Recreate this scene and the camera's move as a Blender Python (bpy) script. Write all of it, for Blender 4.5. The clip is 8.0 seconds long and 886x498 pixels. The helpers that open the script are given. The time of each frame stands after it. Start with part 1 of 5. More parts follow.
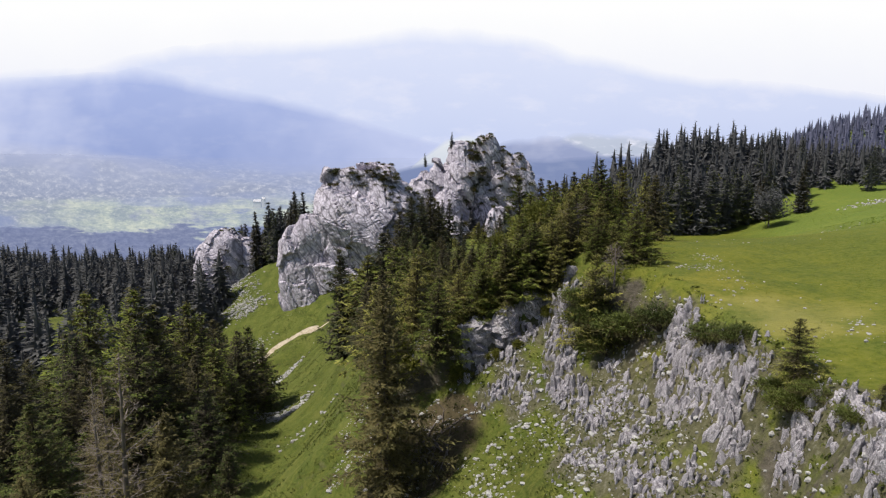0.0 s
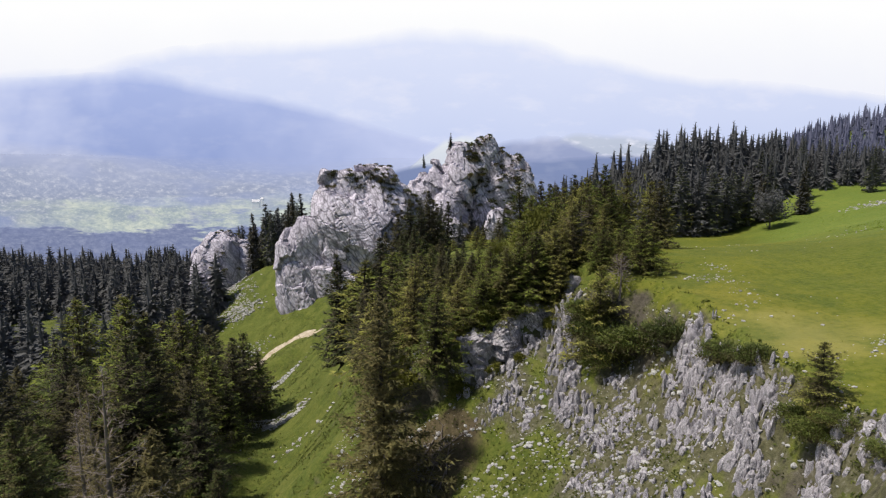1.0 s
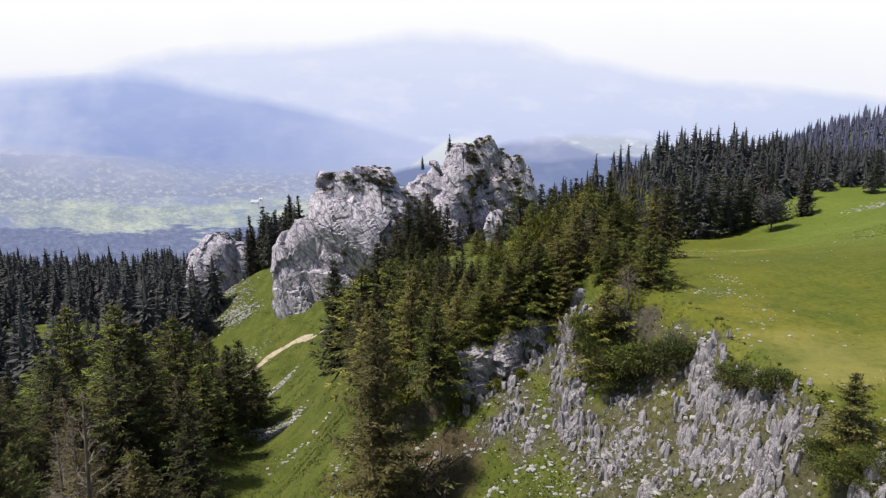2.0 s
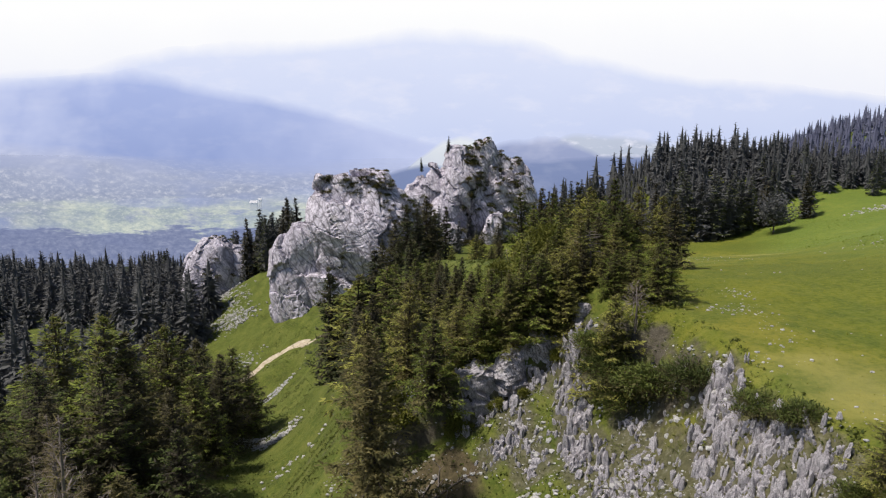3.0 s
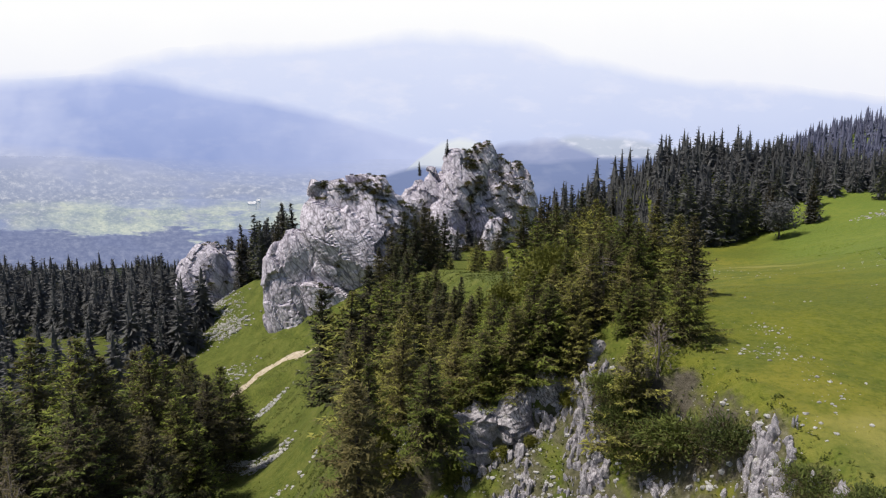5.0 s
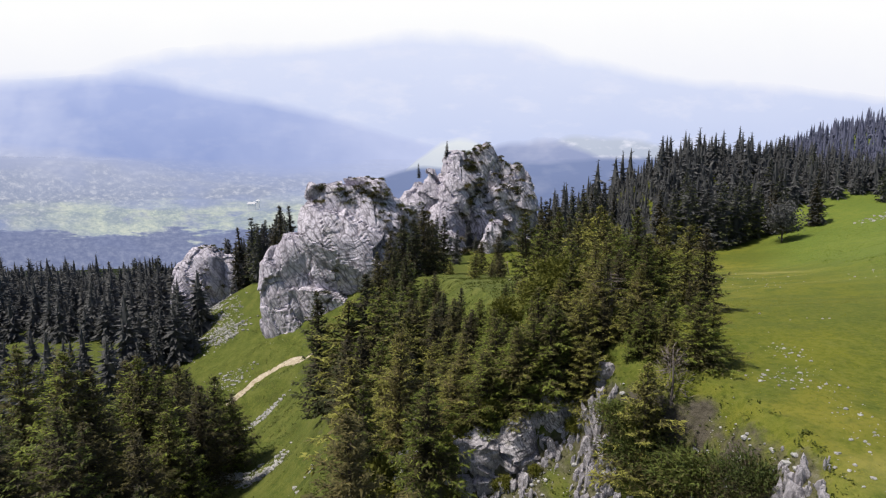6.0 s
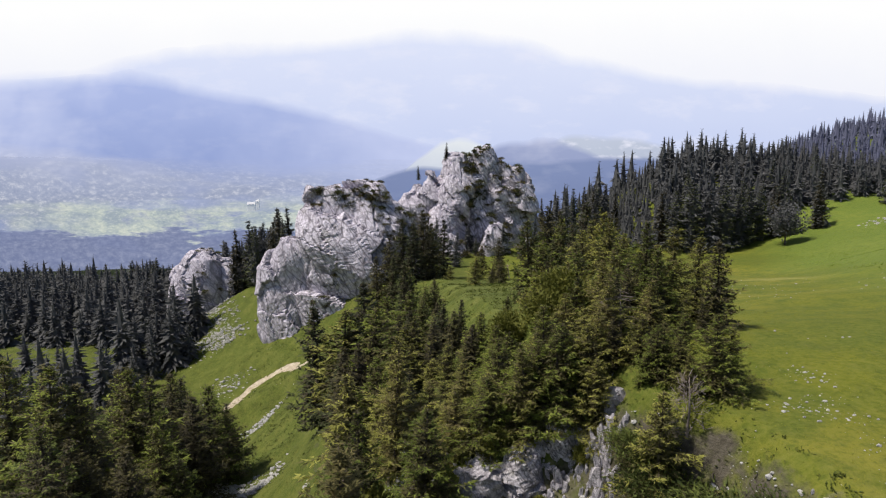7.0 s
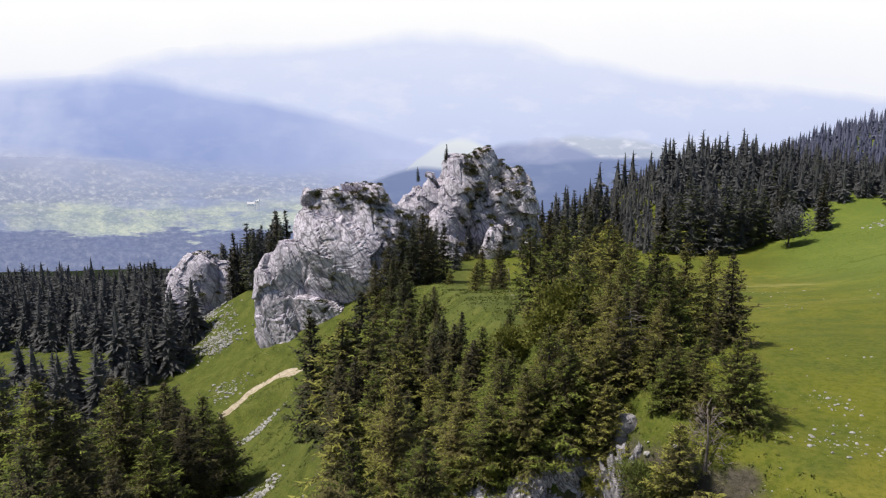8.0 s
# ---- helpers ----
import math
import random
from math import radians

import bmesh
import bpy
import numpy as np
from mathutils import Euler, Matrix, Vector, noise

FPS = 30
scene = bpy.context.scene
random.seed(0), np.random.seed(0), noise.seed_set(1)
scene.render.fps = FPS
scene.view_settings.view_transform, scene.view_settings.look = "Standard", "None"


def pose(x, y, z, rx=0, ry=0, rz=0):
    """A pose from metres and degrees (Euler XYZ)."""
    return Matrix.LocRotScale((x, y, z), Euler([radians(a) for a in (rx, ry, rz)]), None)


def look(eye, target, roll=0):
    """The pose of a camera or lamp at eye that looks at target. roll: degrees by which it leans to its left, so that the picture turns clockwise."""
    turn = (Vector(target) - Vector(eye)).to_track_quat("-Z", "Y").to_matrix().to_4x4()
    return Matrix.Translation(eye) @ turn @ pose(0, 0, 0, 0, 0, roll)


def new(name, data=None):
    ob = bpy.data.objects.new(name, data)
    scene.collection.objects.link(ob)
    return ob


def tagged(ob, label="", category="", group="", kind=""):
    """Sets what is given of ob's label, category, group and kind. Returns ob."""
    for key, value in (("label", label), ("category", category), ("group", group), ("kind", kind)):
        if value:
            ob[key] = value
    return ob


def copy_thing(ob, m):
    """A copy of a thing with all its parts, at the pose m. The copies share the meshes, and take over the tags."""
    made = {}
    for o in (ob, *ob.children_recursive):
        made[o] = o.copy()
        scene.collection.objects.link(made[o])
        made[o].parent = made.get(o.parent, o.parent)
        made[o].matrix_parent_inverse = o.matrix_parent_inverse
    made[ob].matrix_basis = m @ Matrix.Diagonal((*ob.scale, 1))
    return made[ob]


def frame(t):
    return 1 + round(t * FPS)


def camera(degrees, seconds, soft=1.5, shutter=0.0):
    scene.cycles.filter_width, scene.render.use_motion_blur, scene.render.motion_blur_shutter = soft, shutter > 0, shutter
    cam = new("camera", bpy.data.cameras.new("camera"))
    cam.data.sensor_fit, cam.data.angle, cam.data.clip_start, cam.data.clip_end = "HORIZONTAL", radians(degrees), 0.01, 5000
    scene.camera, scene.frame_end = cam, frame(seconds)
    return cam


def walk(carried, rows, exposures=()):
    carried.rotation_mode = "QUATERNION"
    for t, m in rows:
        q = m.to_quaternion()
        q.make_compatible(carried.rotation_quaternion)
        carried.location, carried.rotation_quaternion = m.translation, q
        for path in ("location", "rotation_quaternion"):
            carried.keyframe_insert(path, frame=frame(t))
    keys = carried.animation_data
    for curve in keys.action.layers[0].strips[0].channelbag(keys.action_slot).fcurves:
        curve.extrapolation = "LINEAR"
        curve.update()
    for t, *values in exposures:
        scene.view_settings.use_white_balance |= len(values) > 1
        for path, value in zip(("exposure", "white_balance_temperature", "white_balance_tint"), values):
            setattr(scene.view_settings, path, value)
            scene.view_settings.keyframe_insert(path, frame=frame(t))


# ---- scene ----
cam = camera(70.0, 8.0, 1.2)
PATH = [
    (0, (-0.082, -0.756, 30.210), (0.259, 97.844, 13.534), -0.09),
    (1, (-0.065, 0.832, 30.565), (0.461, 99.428, 13.878), -0.11),
    (2, (-0.024, 2.601, 30.959), (0.654, 101.200, 14.293), -0.14),
    (3, (0.033, 4.505, 31.386), (0.834, 103.111, 14.761), -0.16),
    (4, (0.098, 6.497, 31.839), (0.995, 105.109, 15.262), -0.18),
    (5, (0.163, 8.527, 32.314), (1.134, 107.146, 15.780), -0.20),
    (6, (0.220, 10.550, 32.803), (1.244, 109.173, 16.294), -0.21),
    (7, (0.262, 12.517, 33.302), (1.321, 111.138, 16.788), -0.23),
    (8, (0.281, 14.381, 33.805), (1.360, 112.994, 17.243), -0.24),
]
walk(cam, [(t, look(eye, target, roll)) for t, eye, target, roll in PATH])

# ---- light ----
SUN_EL, SUN_AZ = 60, -103        # degrees above the horizon; degrees from straight ahead, negative is left
world = bpy.data.worlds.new("sky")
scene.world = world
world.use_nodes = True
wn = world.node_tree
sky = wn.nodes.new("ShaderNodeTexSky")
sky.sky_type, sky.sun_disc = "NISHITA", False
sky.sun_elevation, sky.sun_rotation = radians(SUN_EL), radians(SUN_AZ)
sky.altitude, sky.air_density, sky.dust_density, sky.ozone_density = 1200, 1.0, 4.0, 1.0
wn.nodes["Background"].inputs["Strength"].default_value = 0.097
wn.links.new(sky.outputs[0], wn.nodes["Background"].inputs["Color"])
sun_data = bpy.data.lights.new("sun", "SUN")
sun_data.energy, sun_data.angle, sun_data.color = 4.7, radians(5), (1.0, 0.94, 0.84)
sun = new("sun", sun_data)
_e, _a = radians(SUN_EL), radians(SUN_AZ)
sun.matrix_world = look((math.sin(_a) * math.cos(_e) * 300, math.cos(_a) * math.cos(_e) * 300, math.sin(_e) * 300), (0, 0, 0))

# ---- noise ----
_perm = np.random.RandomState(7).permutation(4096)
_vals = np.random.RandomState(8).rand(4096) * 2 - 1


def _lattice(i, j, k):
    return _vals[_perm[(_perm[(_perm[i & 4095] + j) & 4095] + k) & 4095]]


def vnoise(x, y, z=0.0):
    """Smooth value noise in -1..1."""
    x, y, z = np.broadcast_arrays(*(np.asarray(v, float) for v in (x, y, z)))
    i, j, k = (np.floor(v).astype(int) for v in (x, y, z))
    fx, fy, fz = x - i, y - j, z - k
    fx, fy, fz = (f * f * f * (f * (f * 6 - 15) + 10) for f in (fx, fy, fz))
    out = 0
    for a, wa in ((0, 1 - fx), (1, fx)):
        for b, wb in ((0, 1 - fy), (1, fy)):
            for c, wc in ((0, 1 - fz), (1, fz)):
                out = out + wa * wb * wc * _lattice(i + a, j + b, k + c)
    return out


def fbm(x, y, z=0.0, octaves=4, gain=0.5):
    x, y, z = (np.asarray(v, float) for v in (x, y, z))
    out, amp = 0, 1.0
    for n in range(octaves):
        out = out + amp * vnoise(x * 2**n + 17.3 * n, y * 2**n - 9.1 * n, z * 2**n + 4.7 * n)
        amp *= gain
    return out


def facets(x, y, z, seed=0):
    """Broken planes: every cell has a face of its own tilt. Returns the height of the face and the gap to the next cell."""
    x, y, z = (np.asarray(v, float) for v in (x, y, z))
    i, j, k = (np.floor(v).astype(int) for v in (x, y, z))
    f1, f2, out = np.full(x.shape, 9.0), np.full(x.shape, 9.0), np.zeros(x.shape)
    for a in (-1, 0, 1):
        for b in (-1, 0, 1):
            for c in (-1, 0, 1):
                p, q, r = i + a, j + b, k + c
                dx = x - (p + 0.5 + 0.45 * _lattice(p + seed, q, r))
                dy = y - (q + 0.5 + 0.45 * _lattice(p, q + 37 + seed, r))
                dz = z - (r + 0.5 + 0.45 * _lattice(p, q, r + 91 + seed))
                d = np.abs(dx) + np.abs(dy) + np.abs(dz)
                near = d < f1
                face = 0.55 * _lattice(p + 5, q + 7, r + seed) + 0.9 * (_lattice(p + 11, q, r) * dx + _lattice(p, q + 13, r) * dy + _lattice(p, q, r + 17) * dz)
                f2 = np.where(near, f1, np.minimum(f2, d))
                out = np.where(near, face, out)
                f1 = np.where(near, d, f1)
    return out, f2 - f1


def smooth(a, b, v):
    s = np.clip((np.asarray(v, float) - a) / (b - a), 0, 1)
    return s * s * (3 - 2 * s)


def glide(v, xs, ys):
    """A smooth curve through a few stations."""
    xs, ys, v = np.asarray(xs, float), np.asarray(ys, float), np.asarray(v, float)
    step = np.diff(ys) / np.diff(xs)
    m = np.concatenate([step[:1], np.where(step[1:] * step[:-1] > 0, 2 * step[1:] * step[:-1] / (step[1:] + step[:-1] + 1e-12), 0), step[-1:]])
    i = np.clip(np.searchsorted(xs, v) - 1, 0, len(xs) - 2)
    h = xs[i + 1] - xs[i]
    t = np.clip((v - xs[i]) / h, 0, 1)
    return ((2 * t**3 - 3 * t**2 + 1) * ys[i] + (t**3 - 2 * t**2 + t) * h * m[i]
            + (-2 * t**3 + 3 * t**2) * ys[i + 1] + (t**3 - t**2) * h * m[i + 1])


# ---- the lie of the land ----
def crest_x(y):
    """Where the meadow breaks off to the west."""
    return (glide(y, (-60, 0, 20, 27, 33, 40, 60, 86, 128, 141, 160, 180, 230, 400), (18, 13, 12.2, 12.4, 12.0, 9.6, 5.5, 3.5, 0, -12, -25, -34, -40, -40))
            + 0.9 * vnoise(np.asarray(y) * 0.21, 3.3) + 0.4 * vnoise(np.asarray(y) * 0.7, 8.1))


def meadow_z(y):
    return glide(y, (-60, 0, 20, 42, 66, 86, 128, 145, 180, 210, 260, 400, 900, 1400, 5000), (20, 21.6, 22.2, 22.6, 19.1, 15.9, 8, 4, 2, 1.5, -4, -45, -240, -330, -420))


def gully_z(x, y):
    return (glide(y, (-60, 0, 60, 81, 116, 140, 170, 230, 400, 900, 1400, 5000), (-2, -2, -4.5, -7.5, -16.5, -18.5, -19, -24, -62, -250, -335, -425))
            + 5 * smooth(-13, -26, x) * (1 - smooth(52, 80, y)) + 4 * np.exp(-((x + 90) / 35) ** 2 - ((y - 150) / 30) ** 2))


def ground_z(x, y, detail=True):
    x, y = np.asarray(x, float), np.asarray(y, float)
    u = crest_x(y) - x
    cliff = glide(y, (-60, 15, 22, 36, 44, 60, 90, 5000), (2.5, 2.8, 3, 3, 1.8, 1.0, 0.3, 0.2))
    q = np.interp(y, (30, 42, 60, 81, 105, 125), (0.010, 0.014, 0.025, 0.020, 0.009, 0.0))
    up = np.maximum(u, 0)
    wobble = 1 + 0.25 * vnoise(x * 0.13, y * 0.13, 5.5) if detail else 1
    drop = cliff * smooth(-0.4, 3.4 + 1.2 * vnoise(y * 0.3, 1.1), u) * wobble + 0.55 * up + q * up**2
    base = meadow_z(y)
    west = base - drop
    floor = gully_z(x, y)
    k = 3.0
    west = floor + k * np.logaddexp(0, (west - floor) / k)
    rise = 0.36 * 6 * np.logaddexp(0, (x - (14 + 0.42 * y)) / 6)
    rise = 12 * np.tanh(rise / 12) * (1 - smooth(330, 700, y))
    hill = 25 * np.exp(-((x - 104) / 46) ** 2 - ((y - 258) / 34) ** 2) + 106 * np.exp(-((x - 335) / 190) ** 2 - ((y - 490) / 150) ** 2)
    z = np.where(u > 0, west, base) + rise + hill
    # a rocky terrace carries the trees of the crest and breaks off to the south
    edge = y + 0.5 * vnoise(x * 0.45, 4.2) - 0.06 * x
    shelf = glide(x, (-8, -4, -1, 1.5, 3.5, 5.5, 8, 10), (8, 13.5, 16.8, 17.7, 19.0, 20.0, 21.2, 22.7))
    z = z + np.maximum(shelf - z, 0) * smooth(39.5, 40.5, edge) * (1 - smooth(45, 54, y)) * smooth(-7, -1, x)
    z = z + 5 * np.exp(-((x + 50) / 16) ** 2 - ((y - 165) / 16) ** 2) - 3.7 * np.exp(-((x + 34) / 15) ** 2 - ((y - 119) / 13) ** 2) - 2.5 * np.exp(-((x + 54) / 9) ** 2 - ((y - 156) / 9) ** 2)
    if detail:
        z = z + 0.35 * fbm(x * 0.09, y * 0.09, 2.0, 3) + 0.10 * fbm(x * 0.6, y * 0.6, 7.0, 2) * smooth(-2, 3, u) * (1 - smooth(46, 54, y))
        z = z + 9 * fbm(x * 0.004, y * 0.004, 9.0, 4) * smooth(350, 900, np.hypot(x, y))
    return z


def gz(x, y):
    return float(ground_z(np.array([x]), np.array([y]))[0])


# ---- materials ----
class Nodes:
    def __init__(self, name):
        self.m = bpy.data.materials.new(name)
        self.m.use_nodes = True
        self.t = self.m.node_tree
        self.bsdf = self.t.nodes["Principled BSDF"]
        self.out = self.t.nodes["Material Output"]
        self.coord = self.t.nodes.new("ShaderNodeTexCoord").outputs["Object"]

    def n(self, kind, **inputs):
        node = self.t.nodes.new(kind)
        for key, value in inputs.items():
            self.set(node, key.replace("_", " "), value)
        return node

    def set(self, node, key, value):
        if isinstance(value, bpy.types.NodeSocket):
            self.t.links.new(value, node.inputs[key])
        else:
            node.inputs[key].default_value = value

    def noise(self, scale, detail=4, rough=0.55, stretch=None):
        vec = self.coord
        if stretch:
            vec = self.n("ShaderNodeMapping", Vector=vec, Scale=stretch).outputs[0]
        return self.n("ShaderNodeTexNoise", Vector=vec, Scale=scale, Detail=detail, Roughness=rough).outputs["Fac"]

    def ramp(self, fac, *stops):
        node = self.n("ShaderNodeValToRGB", Fac=fac)
        els = node.color_ramp.elements
        while len(els) < len(stops):
            els.new(0.5)
        for e, (p, c) in zip(els, stops):
            e.position, e.color = p, (*c, 1)
        return node.outputs[0]

    def mix(self, fac, a, b, mode="MIX"):
        node = self.t.nodes.new("ShaderNodeMix")
        node.data_type, node.blend_type = "RGBA", mode
        for i, v in ((0, fac), (6, a), (7, b)):
            if isinstance(v, bpy.types.NodeSocket):
                self.t.links.new(v, node.inputs[i])
            else:
                node.inputs[i].default_value = (*v, 1) if i else v
        return node.outputs[2]

    def math(self, op, a, b=0.0):
        node = self.t.nodes.new("ShaderNodeMath")
        node.operation = op
        for i, v in ((0, a), (1, b)):
            if isinstance(v, bpy.types.NodeSocket):
                self.t.links.new(v, node.inputs[i])
            else:
                node.inputs[i].default_value = v
        return node.outputs[0]

    def band(self, v, lo, hi):
        node = self.n("ShaderNodeMapRange", Value=v)
        node.inputs["From Min"].default_value, node.inputs["From Max"].default_value = lo, hi
        return node.outputs[0]

    def bump(self, height, strength, distance):
        node = self.n("ShaderNodeBump", Height=height, Strength=strength, Distance=distance)
        self.set(self.bsdf, "Normal", node.outputs[0])

    def done(self, color, rough=0.9):
        self.set(self.bsdf, "Base Color", color)
        self.set(self.bsdf, "Roughness", rough)
        self.bsdf.inputs["Specular IOR Level"].default_value = 0.2
        return self.m


def rock_material(name, light, mid, dark, scale=1.0):
    k = Nodes(name)
    big = k.noise(0.20 * scale, 5, 0.6)
    fine = k.noise(2.6 * scale, 8, 0.72)
    pos = k.n("ShaderNodeSeparateXYZ", Vector=k.coord)
    px, pz = pos.outputs["X"], pos.outputs["Z"]
    across = k.math("ADD", k.math("MULTIPLY", px, 0.85), k.math("MULTIPLY", pz, 0.53))
    along = k.math("SUBTRACT", k.math("MULTIPLY", px, 0.53), k.math("MULTIPLY", pz, 0.85))
    tilt = k.n("ShaderNodeCombineXYZ", X=across, Y=k.math("MULTIPLY", pos.outputs["Y"], 0.6), Z=k.math("MULTIPLY", along, 0.26)).outputs[0]
    bed = k.n("ShaderNodeTexNoise", Vector=tilt, Scale=1.5 * scale, Detail=6, Roughness=0.65).outputs["Fac"]
    base = k.ramp(big, (0.32, mid), (0.5, light), (0.68, mid))
    base = k.mix(k.math("MULTIPLY", k.band(bed, 0.55, 0.63), 0.75), base, dark)
    base = k.mix(k.math("MULTIPLY", k.band(fine, 0.55, 0.68), 0.85), base, dark)
    base = k.mix(k.math("MULTIPLY", k.band(fine, 0.46, 0.34), 0.6), base, light)
    shaken = k.n("ShaderNodeVectorMath", Vector=tilt)
    shaken.operation = "ADD"
    shake = k.n("ShaderNodeVectorMath", Vector=k.n("ShaderNodeTexNoise", Vector=tilt, Scale=1.6 * scale, Detail=4).outputs["Color"])
    shake.operation = "SCALE"
    shake.inputs["Scale"].default_value = 0.55
    k.t.links.new(shake.outputs[0], shaken.inputs[1])
    crack = k.n("ShaderNodeTexVoronoi", Vector=shaken.outputs[0], Scale=1.15 * scale)
    crack.feature = "DISTANCE_TO_EDGE"
    base = k.mix(k.math("MULTIPLY", k.band(crack.outputs["Distance"], 0.075, 0.0), 0.9), base, dark)
    crack = k.n("ShaderNodeTexVoronoi", Vector=shaken.outputs[0], Scale=3.1 * scale)
    crack.feature = "DISTANCE_TO_EDGE"
    base = k.mix(k.math("MULTIPLY", k.band(crack.outputs["Distance"], 0.11, 0.0), 0.7), base, dark)
    # rain-washed stains that run down the faces
    wash = k.noise(0.9 * scale, 5, 0.6, (1, 1, 0.16))
    base = k.mix(k.math("MULTIPLY", k.band(wash, 0.56, 0.70), 0.55), base, dark)
    base = k.mix(k.math("MULTIPLY", k.band(wash, 0.44, 0.34), 0.4), base, light)
    base = k.mix(k.math("MULTIPLY", k.n("ShaderNodeObjectInfo").outputs["Random"], 0.45), base, mid)
    base = k.mix(k.math("MULTIPLY", k.band(k.noise(0.45 * scale, 5), 0.60, 0.74), 0.5), base, (0.12, 0.12, 0.06))
    k.bump(k.math("ADD", fine, k.math("MULTIPLY", bed, 0.6)), 0.4, 0.12 / scale)
    return k.done(base, 0.92)


LIMESTONE = rock_material("limestone", (0.64, 0.60, 0.65), (0.48, 0.455, 0.50), (0.17, 0.16, 0.17))
CRAG_STONE = rock_material("crag_limestone", (0.66, 0.615, 0.70), (0.46, 0.425, 0.495), (0.11, 0.098, 0.112), 0.55)
CLIFF_STONE = rock_material("weathered_limestone", (0.54, 0.51, 0.545), (0.29, 0.27, 0.295), (0.05, 0.046, 0.05), 2.6)
PALE_STONE = rock_material("pale_limestone", (0.52, 0.51, 0.50), (0.38, 0.37, 0.365), (0.14, 0.13, 0.125), 3.5)


def ground_material():
    k = Nodes("mountain_grass")
    big = k.noise(0.05, 4, 0.5)
    mid = k.noise(0.35, 5, 0.6)
    fine = k.noise(3.5, 6, 0.7)
    green = k.ramp(big, (0.36, (0.102, 0.122, 0.012)), (0.5, (0.140, 0.150, 0.012)), (0.64, (0.196, 0.186, 0.024)))
    green = k.mix(k.band(mid, 0.42, 0.66), green, (0.088, 0.115, 0.012))
    green = k.mix(k.math("MULTIPLY", k.band(fine, 0.5, 0.28), 0.6), green, (0.035, 0.06, 0.010))
    pos = k.n("ShaderNodeSeparateXYZ", Vector=k.coord)
    lush = k.ramp(mid, (0.36, (0.036, 0.054, 0.010)), (0.5, (0.062, 0.086, 0.014)), (0.64, (0.104, 0.116, 0.026)))
    green = k.mix(k.math("MULTIPLY", k.band(k.math("ADD", pos.outputs["X"], k.math("MULTIPLY", big, 14)), 22, 15), 0.85), green, lush)
    # lush bracken ground on the rise to the east
    east = k.math("ADD", k.math("SUBTRACT", pos.outputs["X"], k.math("MULTIPLY", pos.outputs["Y"], 0.42)), k.math("MULTIPLY", big, 16))
    green = k.mix(k.math("MULTIPLY", k.band(east, 16, 30), 0.65), green, (0.120, 0.185, 0.030))
    patch = k.noise(0.9, 5, 0.7)
    green = k.mix(k.math("MULTIPLY", k.band(patch, 0.50, 0.66), 0.5), green, (0.062, 0.088, 0.014))
    green = k.mix(k.math("MULTIPLY", k.band(patch, 0.46, 0.30), 0.5), green, (0.155, 0.160, 0.028))
    green = k.mix(k.math("MULTIPLY", k.band(fine, 0.45, 0.75), 0.5), green, (0.200, 0.188, 0.050))
    normal = k.n("ShaderNodeSeparateXYZ", Vector=k.n("ShaderNodeNewGeometry").outputs["Normal"])
    steep = k.math("ADD", normal.outputs["Z"], k.math("MULTIPLY", k.math("SUBTRACT", k.noise(0.6, 6, 0.65), 0.5), 0.9))
    earth = k.ramp(fine, (0.3, (0.05, 0.042, 0.03)), (0.7, (0.13, 0.115, 0.09)))
    green = k.mix(k.band(steep, 0.56, 0.40), green, earth)
    bare = k.n("ShaderNodeAttribute")
    bare.attribute_name = "bare"
    stony = k.math("ADD", bare.outputs["Fac"], k.math("MULTIPLY", k.math("SUBTRACT", k.noise(1.1, 5, 0.7), 0.5), 1.3))
    green = k.mix(k.math("MULTIPLY", k.band(stony, 0.35, 0.7), 0.8), green, k.ramp(fine, (0.3, (0.040, 0.036, 0.026)), (0.55, (0.10, 0.09, 0.06)), (0.75, (0.24, 0.225, 0.21))))
    for cx, cy, rx, ry in ((-2.0, 36.0, 4.5, 3.6), (-32.5, 54.0, 11.5, 26.0)):
        off = k.n("ShaderNodeMapping", Vector=k.coord, Location=(-cx / rx, -cy / ry, 0), Scale=(1 / rx, 1 / ry, 0)).outputs[0]
        far = k.n("ShaderNodeVectorMath", **{"Vector": off})
        far.operation = "LENGTH"
        ring = k.math("ADD", far.outputs["Value"], k.math("MULTIPLY", k.math("SUBTRACT", mid, 0.5), 1.6))
        green = k.mix(k.math("MULTIPLY", k.band(ring, 1.0, 0.75), 0.85), green, k.ramp(fine, (0.3, (0.045, 0.032, 0.020)), (0.7, (0.115, 0.085, 0.055))))
    # sun-bleached grass on the humps of the meadow
    for cx, cy, rx, ry in ((47.5, 98.0, 6.0, 3.0), (15.0, 26.5, 4.5, 4.0)):
        off = k.n("ShaderNodeMapping", Vector=k.coord, Location=(-cx / rx, -cy / ry, 0), Scale=(1 / rx, 1 / ry, 0)).outputs[0]
        far = k.n("ShaderNodeVectorMath", Vector=off)
        far.operation = "LENGTH"
        ring = k.math("ADD", far.outputs["Value"], k.math("MULTIPLY", k.math("SUBTRACT", mid, 0.5), 2.2))
        green = k.mix(k.math("MULTIPLY", k.band(ring, 1.0, 0.3), 0.45), green, (0.300, 0.270, 0.090))
    k.bump(k.math("ADD", fine, k.noise(11, 3, 0.7)), 0.6, 0.12)
    return k.done(green, 0.95)


GRASS_GROUND = ground_material()


